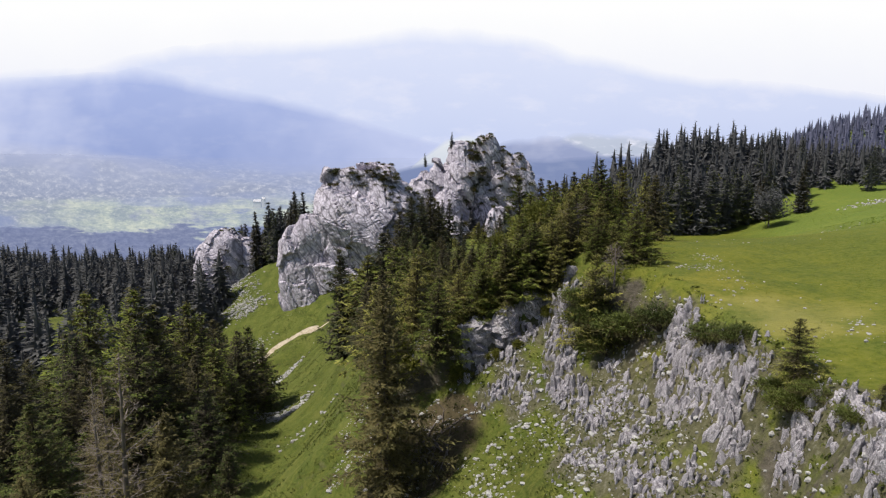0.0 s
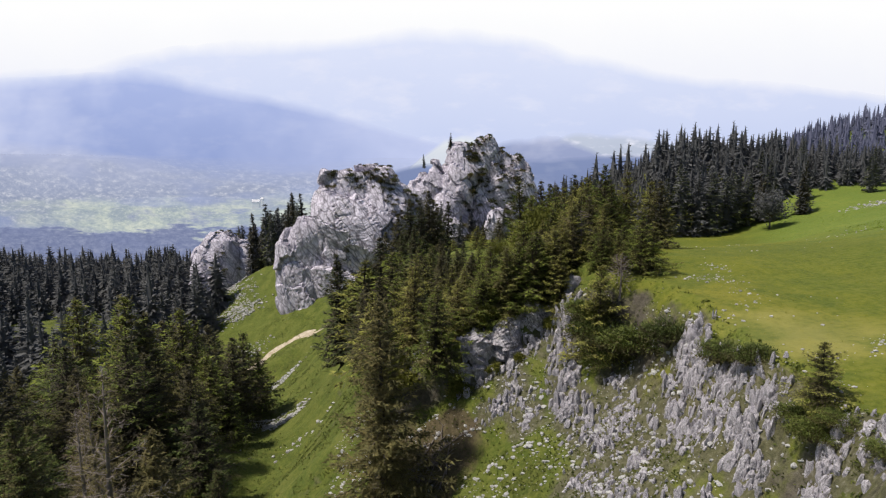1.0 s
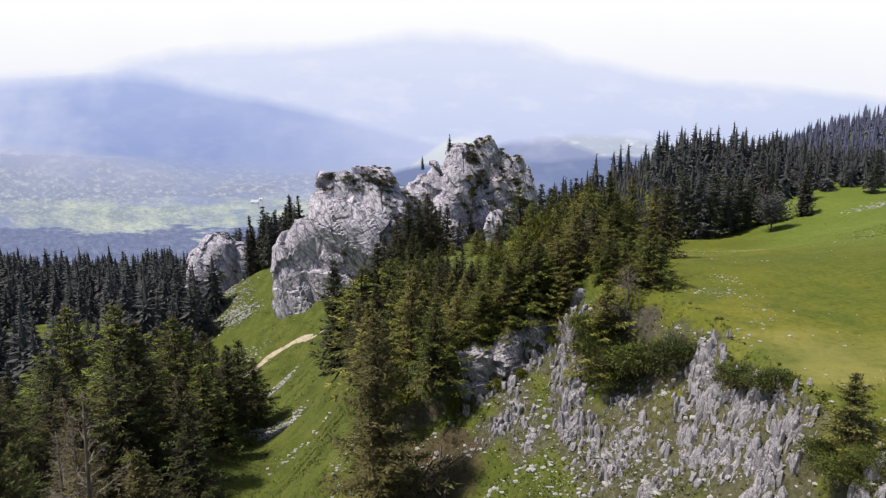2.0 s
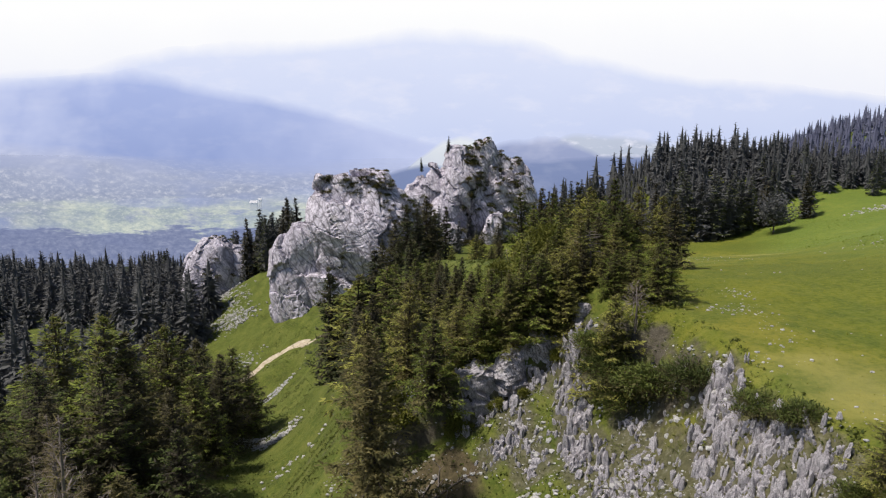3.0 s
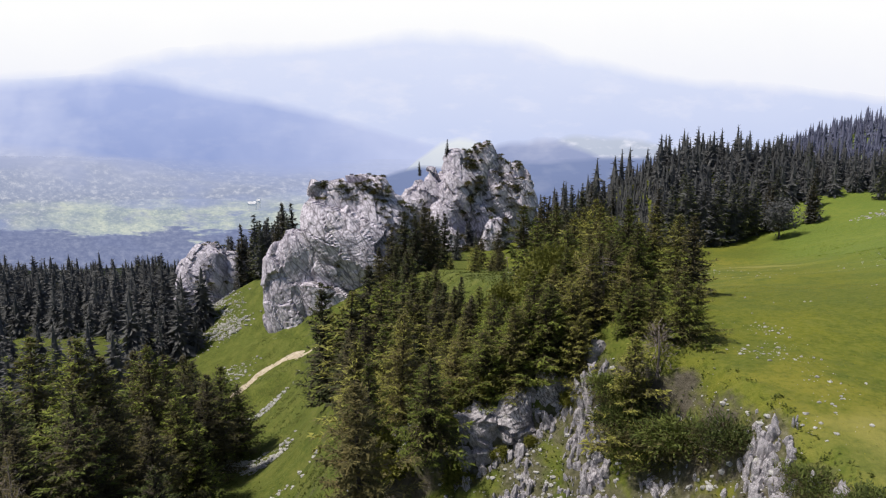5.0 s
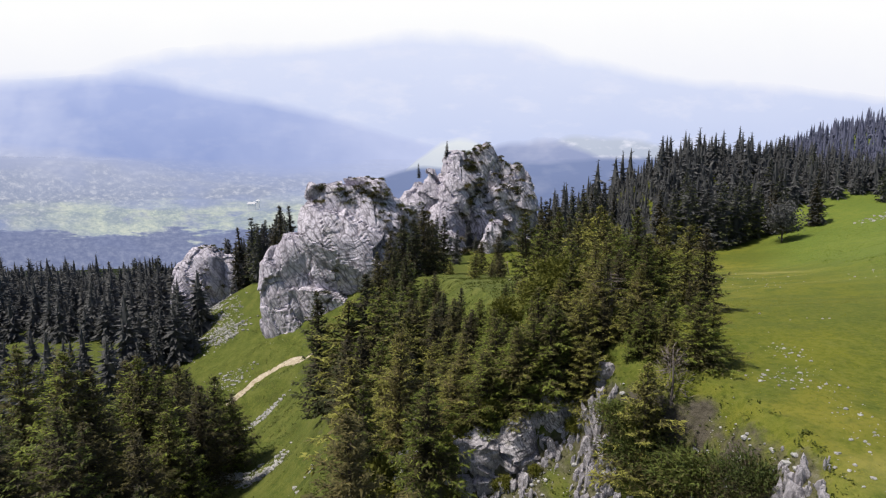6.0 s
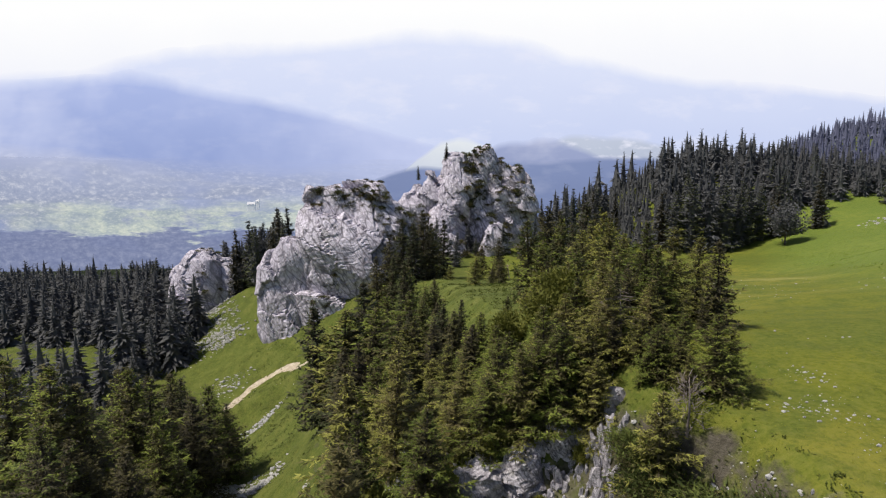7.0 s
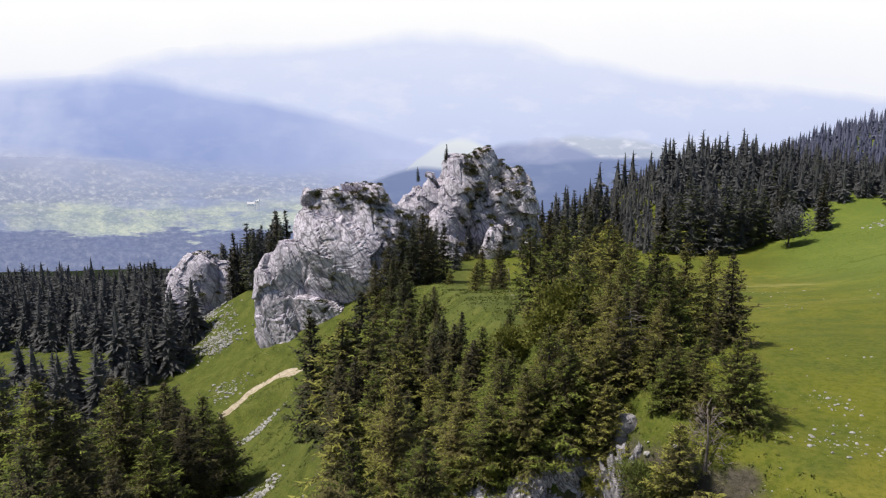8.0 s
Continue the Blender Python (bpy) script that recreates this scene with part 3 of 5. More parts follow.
def spruce(name, height, radius, whorls, arms, per_arm, mats, seed, low=0.08, leaf=0.42, shape=0.8, droop=0.25, gap=0.0, bark=None, broad=(0.11, 0.22), ragged=0.3, heart=0.0):
    """An Empty with a trunk and a crown: boughs that sag and turn up at the tip, with side branchlets that carry brushes of needles."""
    rng = np.random.RandomState(seed)
    tree = new(name)
    bend = rng.normal(0, 0.012, 2) * height
    hs = np.linspace(0, 1, 7)
    pts = [(bend[0] * h * h, bend[1] * h * h, -0.5 + h * (height + 0.4)) for h in hs]
    r0 = 0.014 * height + 0.03
    v, f = tube(pts, [r0 * (1 - h) ** 0.9 + 0.012 for h in hs], 7)
    part("trunk", mesh_of("trunk", v, f, [bark or BARK]), tree)
    bases, ways, lens, fresh = [], [], [], []
    boughs_v, boughs_f, nb = [], [], 0
    lobes = rng.uniform(1 - ragged, 1 + 0.5 * ragged, 24)
    up = np.array([0, 0, 1.0])
    for w in range(whorls):
        for a in range(arms):
            if rng.rand() < gap:
                continue
            h = low + (0.985 - low) * (w + 0.5 + rng.uniform(-0.30, 0.30)) / whorls
            h = min(max(h, low * 0.8), 0.985)
            az = 2 * np.pi * (a + rng.uniform(-0.4, 0.4)) / arms + w * 2.4
            lobe = lobes[(int(h * 5) * 5 + int((az % 6.283) / 1.26)) % 24]
            reach = radius * (1 - h) ** shape * rng.uniform(1 - 1.3 * ragged, 1.15) * lobe + 0.02 * radius
            reach *= min(1.0, ((1 - h) / 0.3) ** 0.45)
            if h < 0.2:
                reach *= 0.72 + 1.4 * h
            out = np.array([math.cos(az), math.sin(az), 0])
            tan = np.array([-math.sin(az), math.cos(az), 0])
            root = np.array([bend[0] * h * h, bend[1] * h * h, h * height])
            start = 0.85 * h * h - droop * (1 - h) * rng.uniform(0.6, 1.8)
            curl = rng.uniform(0.05, 0.35) * (1 - 0.5 * h)

            def at(q):
                return root + out * (reach * q)[:, None] + up * (reach * (start * q + curl * q**3))[:, None]

            n = max(6, int(per_arm * (0.3 + 0.7 * reach / radius)))
            joints = np.linspace(0.22, 0.95, 6) + rng.uniform(-0.05, 0.05, 6)
            s = joints[rng.randint(0, 6, n)]
            t = rng.uniform(0, 1, n) ** 0.8
            sgn = rng.choice((-1.0, 1.0), n)
            main = rng.rand(n) < 0.40
            s = np.where(main, rng.uniform(0.15, 1.0, n), s)
            t = np.where(main, 0, t)
            span = 0.40 * reach * (1.12 - s) + 0.05 * reach
            side = out * 0.62 + (tan * sgn[:, None]) * 0.78
            p = at(s) + side * (span * t)[:, None] - up * (0.30 * span * t * t)[:, None]
            p += rng.normal(0, 0.016 * radius, (n, 3))
            d = np.where(main[:, None], out, side) + rng.normal(0, 0.36, (n, 3)) + up * (0.10 + 0.3 * start)
            core = rng.rand(n) < 0.12
            p = np.where(core[:, None], root + out * (reach * 0.45 * t)[:, None] + rng.normal(0, 0.06 * radius, (n, 3)), p)
            d /= np.linalg.norm(d, axis=1, keepdims=True)
            ln = leaf * rng.uniform(0.6, 1.35, n) * (0.5 + 0.5 * min(1, 1.6 * reach / radius)) * np.where(core, 1.7, 1)
            bases.append(p), ways.append(d), lens.append(ln)
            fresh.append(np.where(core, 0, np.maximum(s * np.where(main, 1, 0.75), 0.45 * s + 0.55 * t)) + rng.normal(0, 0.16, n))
            e, tip = at(np.array([0.0, 0.5])), at(np.array([0.97]))[0]
            wv = 0.010 * radius + 0.006
            boughs_v += [e[0] + tan * wv, e[0] - tan * wv, e[1] - tan * wv * 0.6, e[1] + tan * wv * 0.6, tip]
            boughs_f += [[nb, nb + 1, nb + 2], [nb, nb + 2, nb + 3], [nb + 3, nb + 2, nb + 4]]
            nb += 5
    base, way = np.concatenate(bases), np.concatenate(ways)
    ln, fresh = np.concatenate(lens), np.concatenate(fresh)
    v, f = twigs(base, way, ln, rng.uniform(*broad, len(base)), rng.uniform(0.0, 0.25, len(base)), rng)
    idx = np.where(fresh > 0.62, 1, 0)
    f = np.concatenate([f, np.array(boughs_f) + len(v)])
    v = np.concatenate([v, np.array(boughs_v)])
    idx = np.concatenate([idx, np.full(len(boughs_f), 2)])
    if heart:
        one = np.ones(1)
        cv, cf = cones(0 * one, 0 * one, 0 * one, 0.9 * height * one, heart * radius * one, 9, rng)
        v, f, idx = np.concatenate([v, cv]), np.concatenate([f, cf + len(v)]), np.concatenate([idx, np.zeros(len(cf), int)])
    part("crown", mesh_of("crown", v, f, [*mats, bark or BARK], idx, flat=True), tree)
    tree["height"] = height
    return tree


GREEN, DARK, FAR = (NEEDLES, SHOOTS), (DARK_NEEDLES, DARK_SHOOTS), (FAR_NEEDLES, DARK_SHOOTS)


class Stand:
    """Trees of one look: the first of each model is placed itself, the others are copies of it."""

    def __init__(self, models, label, group, category="tree"):
        self.models, self.label, self.group, self.category = models, label, group, category
        self.used, self.turn = set(), random.Random(len(label) * 31 + len(models))

    def plant(self, x, y, height, pick=None, sink=0.25, fat=1.0, z=None):
        n = self.turn.randrange(len(self.models)) if pick is None else pick
        ob = self.models[n]
        k = height / ob["height"]
        m = pose(x, y, (gz(x, y) if z is None else z) - sink, self.turn.uniform(-2, 2), self.turn.uniform(-2, 2), self.turn.uniform(0, 360)) @ Matrix.Diagonal((k * fat, k * fat, k, 1))
        if n in self.used:
            ob = copy_thing(ob, m @ Matrix.Diagonal((1 / ob.scale.x, 1 / ob.scale.y, 1 / ob.scale.z, 1)))
        else:
            ob.matrix_basis = m
            self.used.add(n)
            tagged(ob, self.label, self.category, self.group)
        return ob

    def close(self):
        for n, ob in enumerate(self.models):
            if n not in self.used:
                for o in (*ob.children_recursive, ob):
                    bpy.data.objects.remove(o)


CREST_LABEL, CREST_GROUP = "bushy yellow-green spruce on the rocky crest", "spruces on the crest"
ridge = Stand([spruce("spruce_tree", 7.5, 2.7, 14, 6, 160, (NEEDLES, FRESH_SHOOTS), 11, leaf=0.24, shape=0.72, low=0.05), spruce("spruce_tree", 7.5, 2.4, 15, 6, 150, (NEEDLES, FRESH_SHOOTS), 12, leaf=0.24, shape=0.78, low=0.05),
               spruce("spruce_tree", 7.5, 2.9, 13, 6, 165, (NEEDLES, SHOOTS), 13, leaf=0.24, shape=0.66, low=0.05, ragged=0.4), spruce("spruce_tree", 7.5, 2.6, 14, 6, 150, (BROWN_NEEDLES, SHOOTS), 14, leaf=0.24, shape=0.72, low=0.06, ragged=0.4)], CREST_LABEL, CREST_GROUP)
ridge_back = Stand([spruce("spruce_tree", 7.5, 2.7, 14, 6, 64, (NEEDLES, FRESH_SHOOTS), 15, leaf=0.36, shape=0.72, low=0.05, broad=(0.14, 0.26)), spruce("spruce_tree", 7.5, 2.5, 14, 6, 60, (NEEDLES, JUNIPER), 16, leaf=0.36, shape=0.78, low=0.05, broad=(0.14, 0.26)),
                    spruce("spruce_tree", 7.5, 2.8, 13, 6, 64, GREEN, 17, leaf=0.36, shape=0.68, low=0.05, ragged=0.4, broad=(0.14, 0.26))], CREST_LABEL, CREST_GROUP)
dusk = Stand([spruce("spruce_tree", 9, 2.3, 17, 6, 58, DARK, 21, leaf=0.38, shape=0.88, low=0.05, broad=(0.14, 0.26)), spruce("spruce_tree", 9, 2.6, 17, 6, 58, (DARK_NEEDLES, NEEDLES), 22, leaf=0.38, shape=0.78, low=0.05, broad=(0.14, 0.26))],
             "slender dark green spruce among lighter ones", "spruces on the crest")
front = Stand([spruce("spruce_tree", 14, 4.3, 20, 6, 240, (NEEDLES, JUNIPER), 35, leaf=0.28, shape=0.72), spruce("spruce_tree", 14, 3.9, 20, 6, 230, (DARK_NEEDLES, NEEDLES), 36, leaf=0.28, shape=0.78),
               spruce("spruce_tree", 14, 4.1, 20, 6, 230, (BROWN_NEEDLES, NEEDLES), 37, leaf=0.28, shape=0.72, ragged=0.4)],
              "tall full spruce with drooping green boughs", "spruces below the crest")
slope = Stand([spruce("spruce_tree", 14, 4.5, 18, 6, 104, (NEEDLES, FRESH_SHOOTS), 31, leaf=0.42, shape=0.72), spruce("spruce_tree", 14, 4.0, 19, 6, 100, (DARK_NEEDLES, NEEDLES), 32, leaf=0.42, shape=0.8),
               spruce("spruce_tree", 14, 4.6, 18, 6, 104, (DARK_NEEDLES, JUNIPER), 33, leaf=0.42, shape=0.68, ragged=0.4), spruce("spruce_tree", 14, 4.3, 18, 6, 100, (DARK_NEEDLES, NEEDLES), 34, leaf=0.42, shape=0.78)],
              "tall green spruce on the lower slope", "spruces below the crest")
bare = Stand([spruce("dying_spruce_tree", 14, 3.8, 20, 6, 80, (BROWN_NEEDLES, DRY_NEEDLES), 41, leaf=0.34, gap=0.15, bark=DEAD_WOOD, broad=(0.04, 0.10), ragged=0.45), spruce("dying_spruce_tree", 14, 3.6, 20, 6, 70, (BROWN_NEEDLES, DEAD_WOOD), 42, leaf=0.36, gap=0.2, bark=DEAD_WOOD, broad=(0.03, 0.08), ragged=0.45)],
             "thinning brown spruce with bare grey twigs", "spruces below the crest")
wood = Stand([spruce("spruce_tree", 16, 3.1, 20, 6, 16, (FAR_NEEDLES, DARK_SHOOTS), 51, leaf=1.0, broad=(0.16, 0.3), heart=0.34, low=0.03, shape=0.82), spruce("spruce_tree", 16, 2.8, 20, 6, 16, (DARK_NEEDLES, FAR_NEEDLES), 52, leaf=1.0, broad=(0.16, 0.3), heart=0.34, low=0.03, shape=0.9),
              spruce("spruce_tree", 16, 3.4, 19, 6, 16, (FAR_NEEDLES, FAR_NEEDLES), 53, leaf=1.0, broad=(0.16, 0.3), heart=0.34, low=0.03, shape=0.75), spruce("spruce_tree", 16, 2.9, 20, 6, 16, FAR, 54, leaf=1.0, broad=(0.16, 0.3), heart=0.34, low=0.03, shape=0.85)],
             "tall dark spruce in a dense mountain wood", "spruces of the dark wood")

# where trees stand, and how high their tops reach
CREST_TOPS = [
    (5.6, 59, 21.9), (12.3, 47.9, 29.0), (14, 48.7, 28.4), (16.9, 51.9, 27.5), (11.8, 37.5, 26.4), (12.8, 38.2, 25.6), (6.8, 46.1, 24.1), (8.5, 49, 25.5),
    (-0.2, 44.4, 20.9), (9, 35.7, 23.8), (-2, 43.8, 22.7), (8.9, 70, 26.5), (17, 75, 26.6), (11.4, 62, 25.5),
    (10, 55, 26), (14, 58, 26.6), (13, 66, 26), (7, 52, 23.8), (4, 50.5, 22.2), (1, 51, 20.8), (-4, 54, 19), (12, 53, 27), (16, 64, 26), (6.5, 43.5, 23.2), (10.5, 40, 25.3),
    (-3.6, 41.5, 20.5),
]
CREST_FRONT_TOPS = [
    (1.8, 46.5, 21.4), (0.8, 44.4, 19.8), (3.5, 44.8, 22), (5.3, 43.6, 23.6), (6.6, 43.2, 23.8),
    (7.6, 40, 23.6), (10, 41.5, 25.2), (9.6, 39.2, 24.2), (5.5, 44.6, 23.6), (8, 44, 25), (11.2, 44, 26.4), (12.4, 46, 27.6), 
    (7, 42.4, 24.2), (10.8, 37.6, 24.6), (11.6, 40.4, 25.6), (9.8, 48, 26.6), (13, 50.5, 27.6), (4.4, 47.5, 22.6), (7.6, 47.4, 24.8), (11, 50, 26.8), (4.4, 41.5, 23.9), (6.2, 41.6, 24.9), (7.9, 42.0, 25.3), (2.6, 41.6, 22.2), (5.6, 43, 25.4), (8.9, 43.4, 26.6), (1.2, 42.2, 21.5), (3.4, 43.6, 23.6),
]
CREST_DARK_TOPS = [
    (9.6, 44.6, 26.6), (8.8, 41.8, 25.1), (2.1, 61.4, 21.1), (16.4, 102.7, 24.6), (19.9, 94.3, 26), (-3.5, 88, 18.8), (-7.2, 87, 13.8), (-12.5, 78, 17.2), (-6, 60, 18), (22, 88, 24.5),
    (13.8, 147.5, 13.4), (10.1, 147, 11.5), (10.8, 46.4, 26.8), (18.5, 84, 25.5), (-1.5, 49, 19.8), (-7.5, 64, 16.5), (20, 110, 23), (14.5, 45, 25),
]
SADDLE_TOPS = [
    (-5, 80, 17), (-7, 75, 19.6), (-9.4, 74, 17), (-5.2, 66, 19.4), (-9, 80, 13), (-4.5, 72, 17.5), (-2.5, 78, 18), (-8.5, 68, 14.5), (-6, 66, 16.5), (-1, 84, 17), (-2, 68, 18.5), (-3.6, 91, 18.2), (-5.6, 53, 18.2),
    (0, 58, 20.3), (3.5, 56, 21.5), (-1.5, 62, 19.5), (0.8, 65, 19.8), (-3.5, 62, 18.8), (6.8, 57, 23), (2.5, 53, 21.5), (-2.5, 57, 19.5), (-1, 72, 18.5), (0.5, 69, 19), (9.5, 66, 25),
]
SLOPE_TOPS = [
    (-31.9, 61.7, 15.7), (-29.8, 63, 13.8), (-24.1, 59.5, 9.6), (-42, 71.6, 13), (-33, 68, 11), (-41, 90, 5.3), (-30.4, 73.4, 11.3), (-34.2, 90, 4.5), (-28.1, 55, 13.6), (-34.4, 56.1, 12.5),
    (-29.9, 77.3, 5.1), (-32.2, 54, 11), (-37.9, 61.3, 11.4), (-31.4, 79, 8.5), (-17.1, 36.2, 13.8), (-13.9, 36.2, 11), (-34.5, 81, 6), (-28, 58.5, 11), (-38, 52, 13.5), (-26, 38, 14),
    (-3.3, 35.2, 22.2), (-25.5, 68, 7.5), (-27.4, 84.7, 5), (-26.1, 86.9, 1.5), (-26.5, 77.4, 6.5), (-23.5, 67.5, 4.5), (-29.4, 99, -7), (-36, 97, 1.5),
]
for x, y, top in CREST_TOPS + CREST_FRONT_TOPS:
    h = top - gz(x, y) + 0.3
    (ridge if y < 52 else ridge_back).plant(x, y, h, fat=min(1.45, 1.05 + max(0.0, 7.0 - h) * 0.10), sink=0.3)
for x, y, z, top in [(2.8, 40.9, 18.3, 22.4), (4.4, 40.8, 19.1, 23.8), (6.0, 40.9, 19.9, 24.6), (7.3, 41.2, 20.4, 25.0), (5.2, 41.2, 19.6, 24.2), (-0.4, 39.6, 16.4, 21.6)]:
    # these root on the rock wall and spread over its rim
    ridge.plant(x, y, top - z + 0.3, fat=1.3, sink=0.3, z=z)
for x, y, top in CREST_DARK_TOPS:
    dusk.plant(x, y, top - gz(x, y) + 0.3, sink=0.3)
for n, (x, y, top) in enumerate(SADDLE_TOPS):
    (dusk if n % 3 == 1 else ridge_back).plant(x, y, top - gz(x, y) + 0.3, sink=0.3, fat=1.3)
for x, y, top in SLOPE_TOPS:
    (front if y < 45 else slope).plant(x, y, top - gz(x, y) + 0.3, sink=0.3, fat=1.25 if y > 45 else 1.15)
for x, y, top in [(-18.5, 32.8, 19), (-23.5, 41, 14.5), (-21, 35.5, 15.5), (-27.5, 47, 12.5)]:
    bare.plant(x, y, top - gz(x, y) + 0.3, sink=0.3)


def scatter(rng, count, x0, x1, y0, y1, apart, ok):
    """Spots on a shaken grid, thinned to count."""
    spots = []
    for i in range(int((x1 - x0) / apart) + 1):
        for j in range(int((y1 - y0) / apart) + 1):
            x, y = x0 + (i + 0.5 * (j % 2) + rng.uniform(-0.38, 0.38)) * apart, y0 + (j + rng.uniform(-0.38, 0.38)) * apart
            if ok(x, y):
                spots.append((x, y))
    rng.shuffle(spots)
    return spots[:count]


rng = random.Random(5)
for x, y in scatter(rng, 46, -8, 19, 40, 78, 2.7, lambda x, y: x < 17.5 - 0.25 * max(0, 50 - y) and x > -2 - 0.2 * (y - 40) and not (-1 < x < 8.5 and y > 60) and not (x > 11 and y < 44) and not (x < 9 and y > 70) and not (y < 42.5)
                    and all((x - a) ** 2 + (y - b) ** 2 > 3.2 for a, b, _ in CREST_TOPS + CREST_FRONT_TOPS + CREST_DARK_TOPS)):
    h = min(8.5, 20.9 + 0.45 * x - rng.uniform(0.2, 3.6) - gz(x, y))
    if h > 2.2:
        (dusk if rng.random() < 0.3 else ridge if y < 48 else ridge_back).plant(x, y, h, fat=min(1.35, 1.0 + max(0.0, 7.0 - h) * 0.09), sink=0.3)
for x, y in scatter(rng, 26, -50, -14, 30, 86, 4.6, lambda x, y: x < -16.5 - 0.13 * (y - 33) and all((x - a) ** 2 + (y - b) ** 2 > 8 for a, b, _ in SLOPE_TOPS) and x > -0.75 * y - 6 and not (y > 58 and x > -0.37 * y)):
    h = min(15, 11.5 - 0.2 * max(0, y - 58) - rng.uniform(0, 5) - gz(x, y))
    if h > 4:
        (front if y < 45 else slope).plant(x, y, h, fat=1.2)
for x, y in scatter(rng, 22, -190, -44, 118, 262, 6.5, lambda x, y: x < -52 - 0.05 * (y - 130) and not (-105 < x < -70 and 138 < y < 160) and not (x > -75 and 166 < y < 186) and x > -0.75 * y - 8):
    wood.plant(x, y, rng.uniform(13, 18))
for x, y in scatter(rng, 26, -55, -41, 172, 200, 4.0, lambda x, y: x > -52 or y > 180):
    wood.plant(x, y, rng.uniform(13, 18))
for x, y in scatter(rng, 12, 62, 170, 194, 224, 5.0, lambda x, y: x < 0.72 * y + 8 and y > 194 + 0.12 * (x - 62)):
    wood.plant(x, y, rng.uniform(12, 17))
for x, y in scatter(rng, 18, 30, 68, 178, 240, 5.2, lambda x, y: y > 178 + 0.3 * (x - 30) and x < 0.28 * (y - 7)):
    wood.plant(x, y, rng.uniform(11, 16))
for x, y in scatter(rng, 14, -14, 3, 156, 188, 5.0, lambda x, y: True):
    wood.plant(x, y, rng.uniform(9, 14))
for x, y, top in [(-2.2, 140, 20.3), (-4, 136, 18), (-6.4, 140, 18.5), (-9, 134, 15.5), (-0.4, 144, 17), (-11, 130, 12.5), (1.8, 150, 17), (-7.5, 128, 13)]:
    dusk.plant(x, y, top - gz(x, y) + 0.3, sink=0.3)
for x, y in scatter(rng, 12, -10, 30, 190, 198, 3.4, lambda x, y: not 0 < x < 7):
    wood.plant(x, y, rng.uniform(5, 9), fat=1.2)
for x, y, h in [(72.4, 190.3, 20), (77.1, 189.7, 18), (82, 190, 19.5), (87.5, 192.6, 17.5), (91.5, 195, 17), (95.4, 196.3, 15.5), (100.3, 197, 14), (103.1, 195, 13.5), (112.1, 194.8, 14), (69.2, 192.2, 18), (75, 195, 20), (85, 198, 20), (66.5, 196, 17)]:
    wood.plant(x, y, h, fat=1.35)
ridge.plant(12.5, 20.6, 2.3, 2, fat=1.5, sink=0.1)
for n in range(7):
    y = rng.uniform(80, 128)
    x = rng.uniform(-1, 13) + 0.05 * (y - 80)
    (dusk if n % 3 else ridge_back).plant(x, y, rng.uniform(1.6, 5.0), fat=1.25)
ridge.plant(12.9, 16.8, 0.9, 2, fat=1.6, sink=0.1)
ridge.plant(9.9, 39.2, 2.9, 0, fat=1.4, sink=0.2)
ridge.plant(10.9, 38.8, 2.4, 2, fat=1.4, sink=0.2)
wood.plant(3.4, 204, 5.5, 1, z=28.2)
wood.plant(-5.0, 206, 4.5, 3, z=22.5)
for s in (ridge, ridge_back, dusk, front, slope, bare, wood):
    s.close()


def far_wood(name, label, spots, seed, material, tall, boughs):
    """Woods too far to count, in one mesh: every tree is a cone of drooping boughs."""
    r = np.random.RandomState(seed)
    x, y = np.array(spots).T
    z = ground_z(x, y)
    h = tall * (0.55 + 0.62 * r.uniform(0, 1, len(x)) ** 1.4)
    wide = h * r.uniform(0.21, 0.31, len(x))
    n = len(x) * boughs
    k, t, a = np.repeat(np.arange(len(x)), boughs), 1 - r.uniform(0, 1, n) ** 0.62, r.uniform(0, 6.28, n)
    reach = wide[k] * (1.0 - t) ** 0.85 * r.uniform(0.55, 1.15, n) + 0.015 * h[k]
    p = np.stack([x[k] + 0.32 * reach * np.cos(a), y[k] + 0.32 * reach * np.sin(a), z[k] + h[k] * (0.03 + 0.92 * t)], -1)
    d = np.stack([np.cos(a), np.sin(a), -0.30 + 1.1 * t**2 + r.normal(0, 0.12, n)], -1)
    v, f = cones(x, y, z, 0.93 * h, 0.42 * wide, 6, r)
    v2, f2 = twigs(p, d, 0.70 * reach + 0.008 * h[k], r.uniform(0.18, 0.32, n), 0.1 + 0 * t, r)
    v, f = np.concatenate([v, v2]), np.concatenate([f, f2 + len(v)])
    return tagged(new(name, mesh_of(name, v, f, [material], flat=True)), label, "woodland", kind="stuff")


r = random.Random(9)
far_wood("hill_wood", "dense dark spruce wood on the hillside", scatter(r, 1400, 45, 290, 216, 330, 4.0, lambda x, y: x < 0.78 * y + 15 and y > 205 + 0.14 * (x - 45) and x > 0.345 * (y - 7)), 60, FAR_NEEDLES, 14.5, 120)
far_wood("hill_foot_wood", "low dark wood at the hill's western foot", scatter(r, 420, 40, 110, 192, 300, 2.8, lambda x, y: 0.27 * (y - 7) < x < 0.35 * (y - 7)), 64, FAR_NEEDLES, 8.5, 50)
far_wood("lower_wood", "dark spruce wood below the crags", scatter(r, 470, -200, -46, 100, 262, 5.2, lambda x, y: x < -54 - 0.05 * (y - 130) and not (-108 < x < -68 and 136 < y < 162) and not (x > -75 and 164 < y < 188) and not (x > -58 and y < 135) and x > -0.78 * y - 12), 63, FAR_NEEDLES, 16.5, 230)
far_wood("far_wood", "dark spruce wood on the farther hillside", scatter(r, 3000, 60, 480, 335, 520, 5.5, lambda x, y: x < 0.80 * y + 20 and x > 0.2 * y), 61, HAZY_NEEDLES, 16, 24)
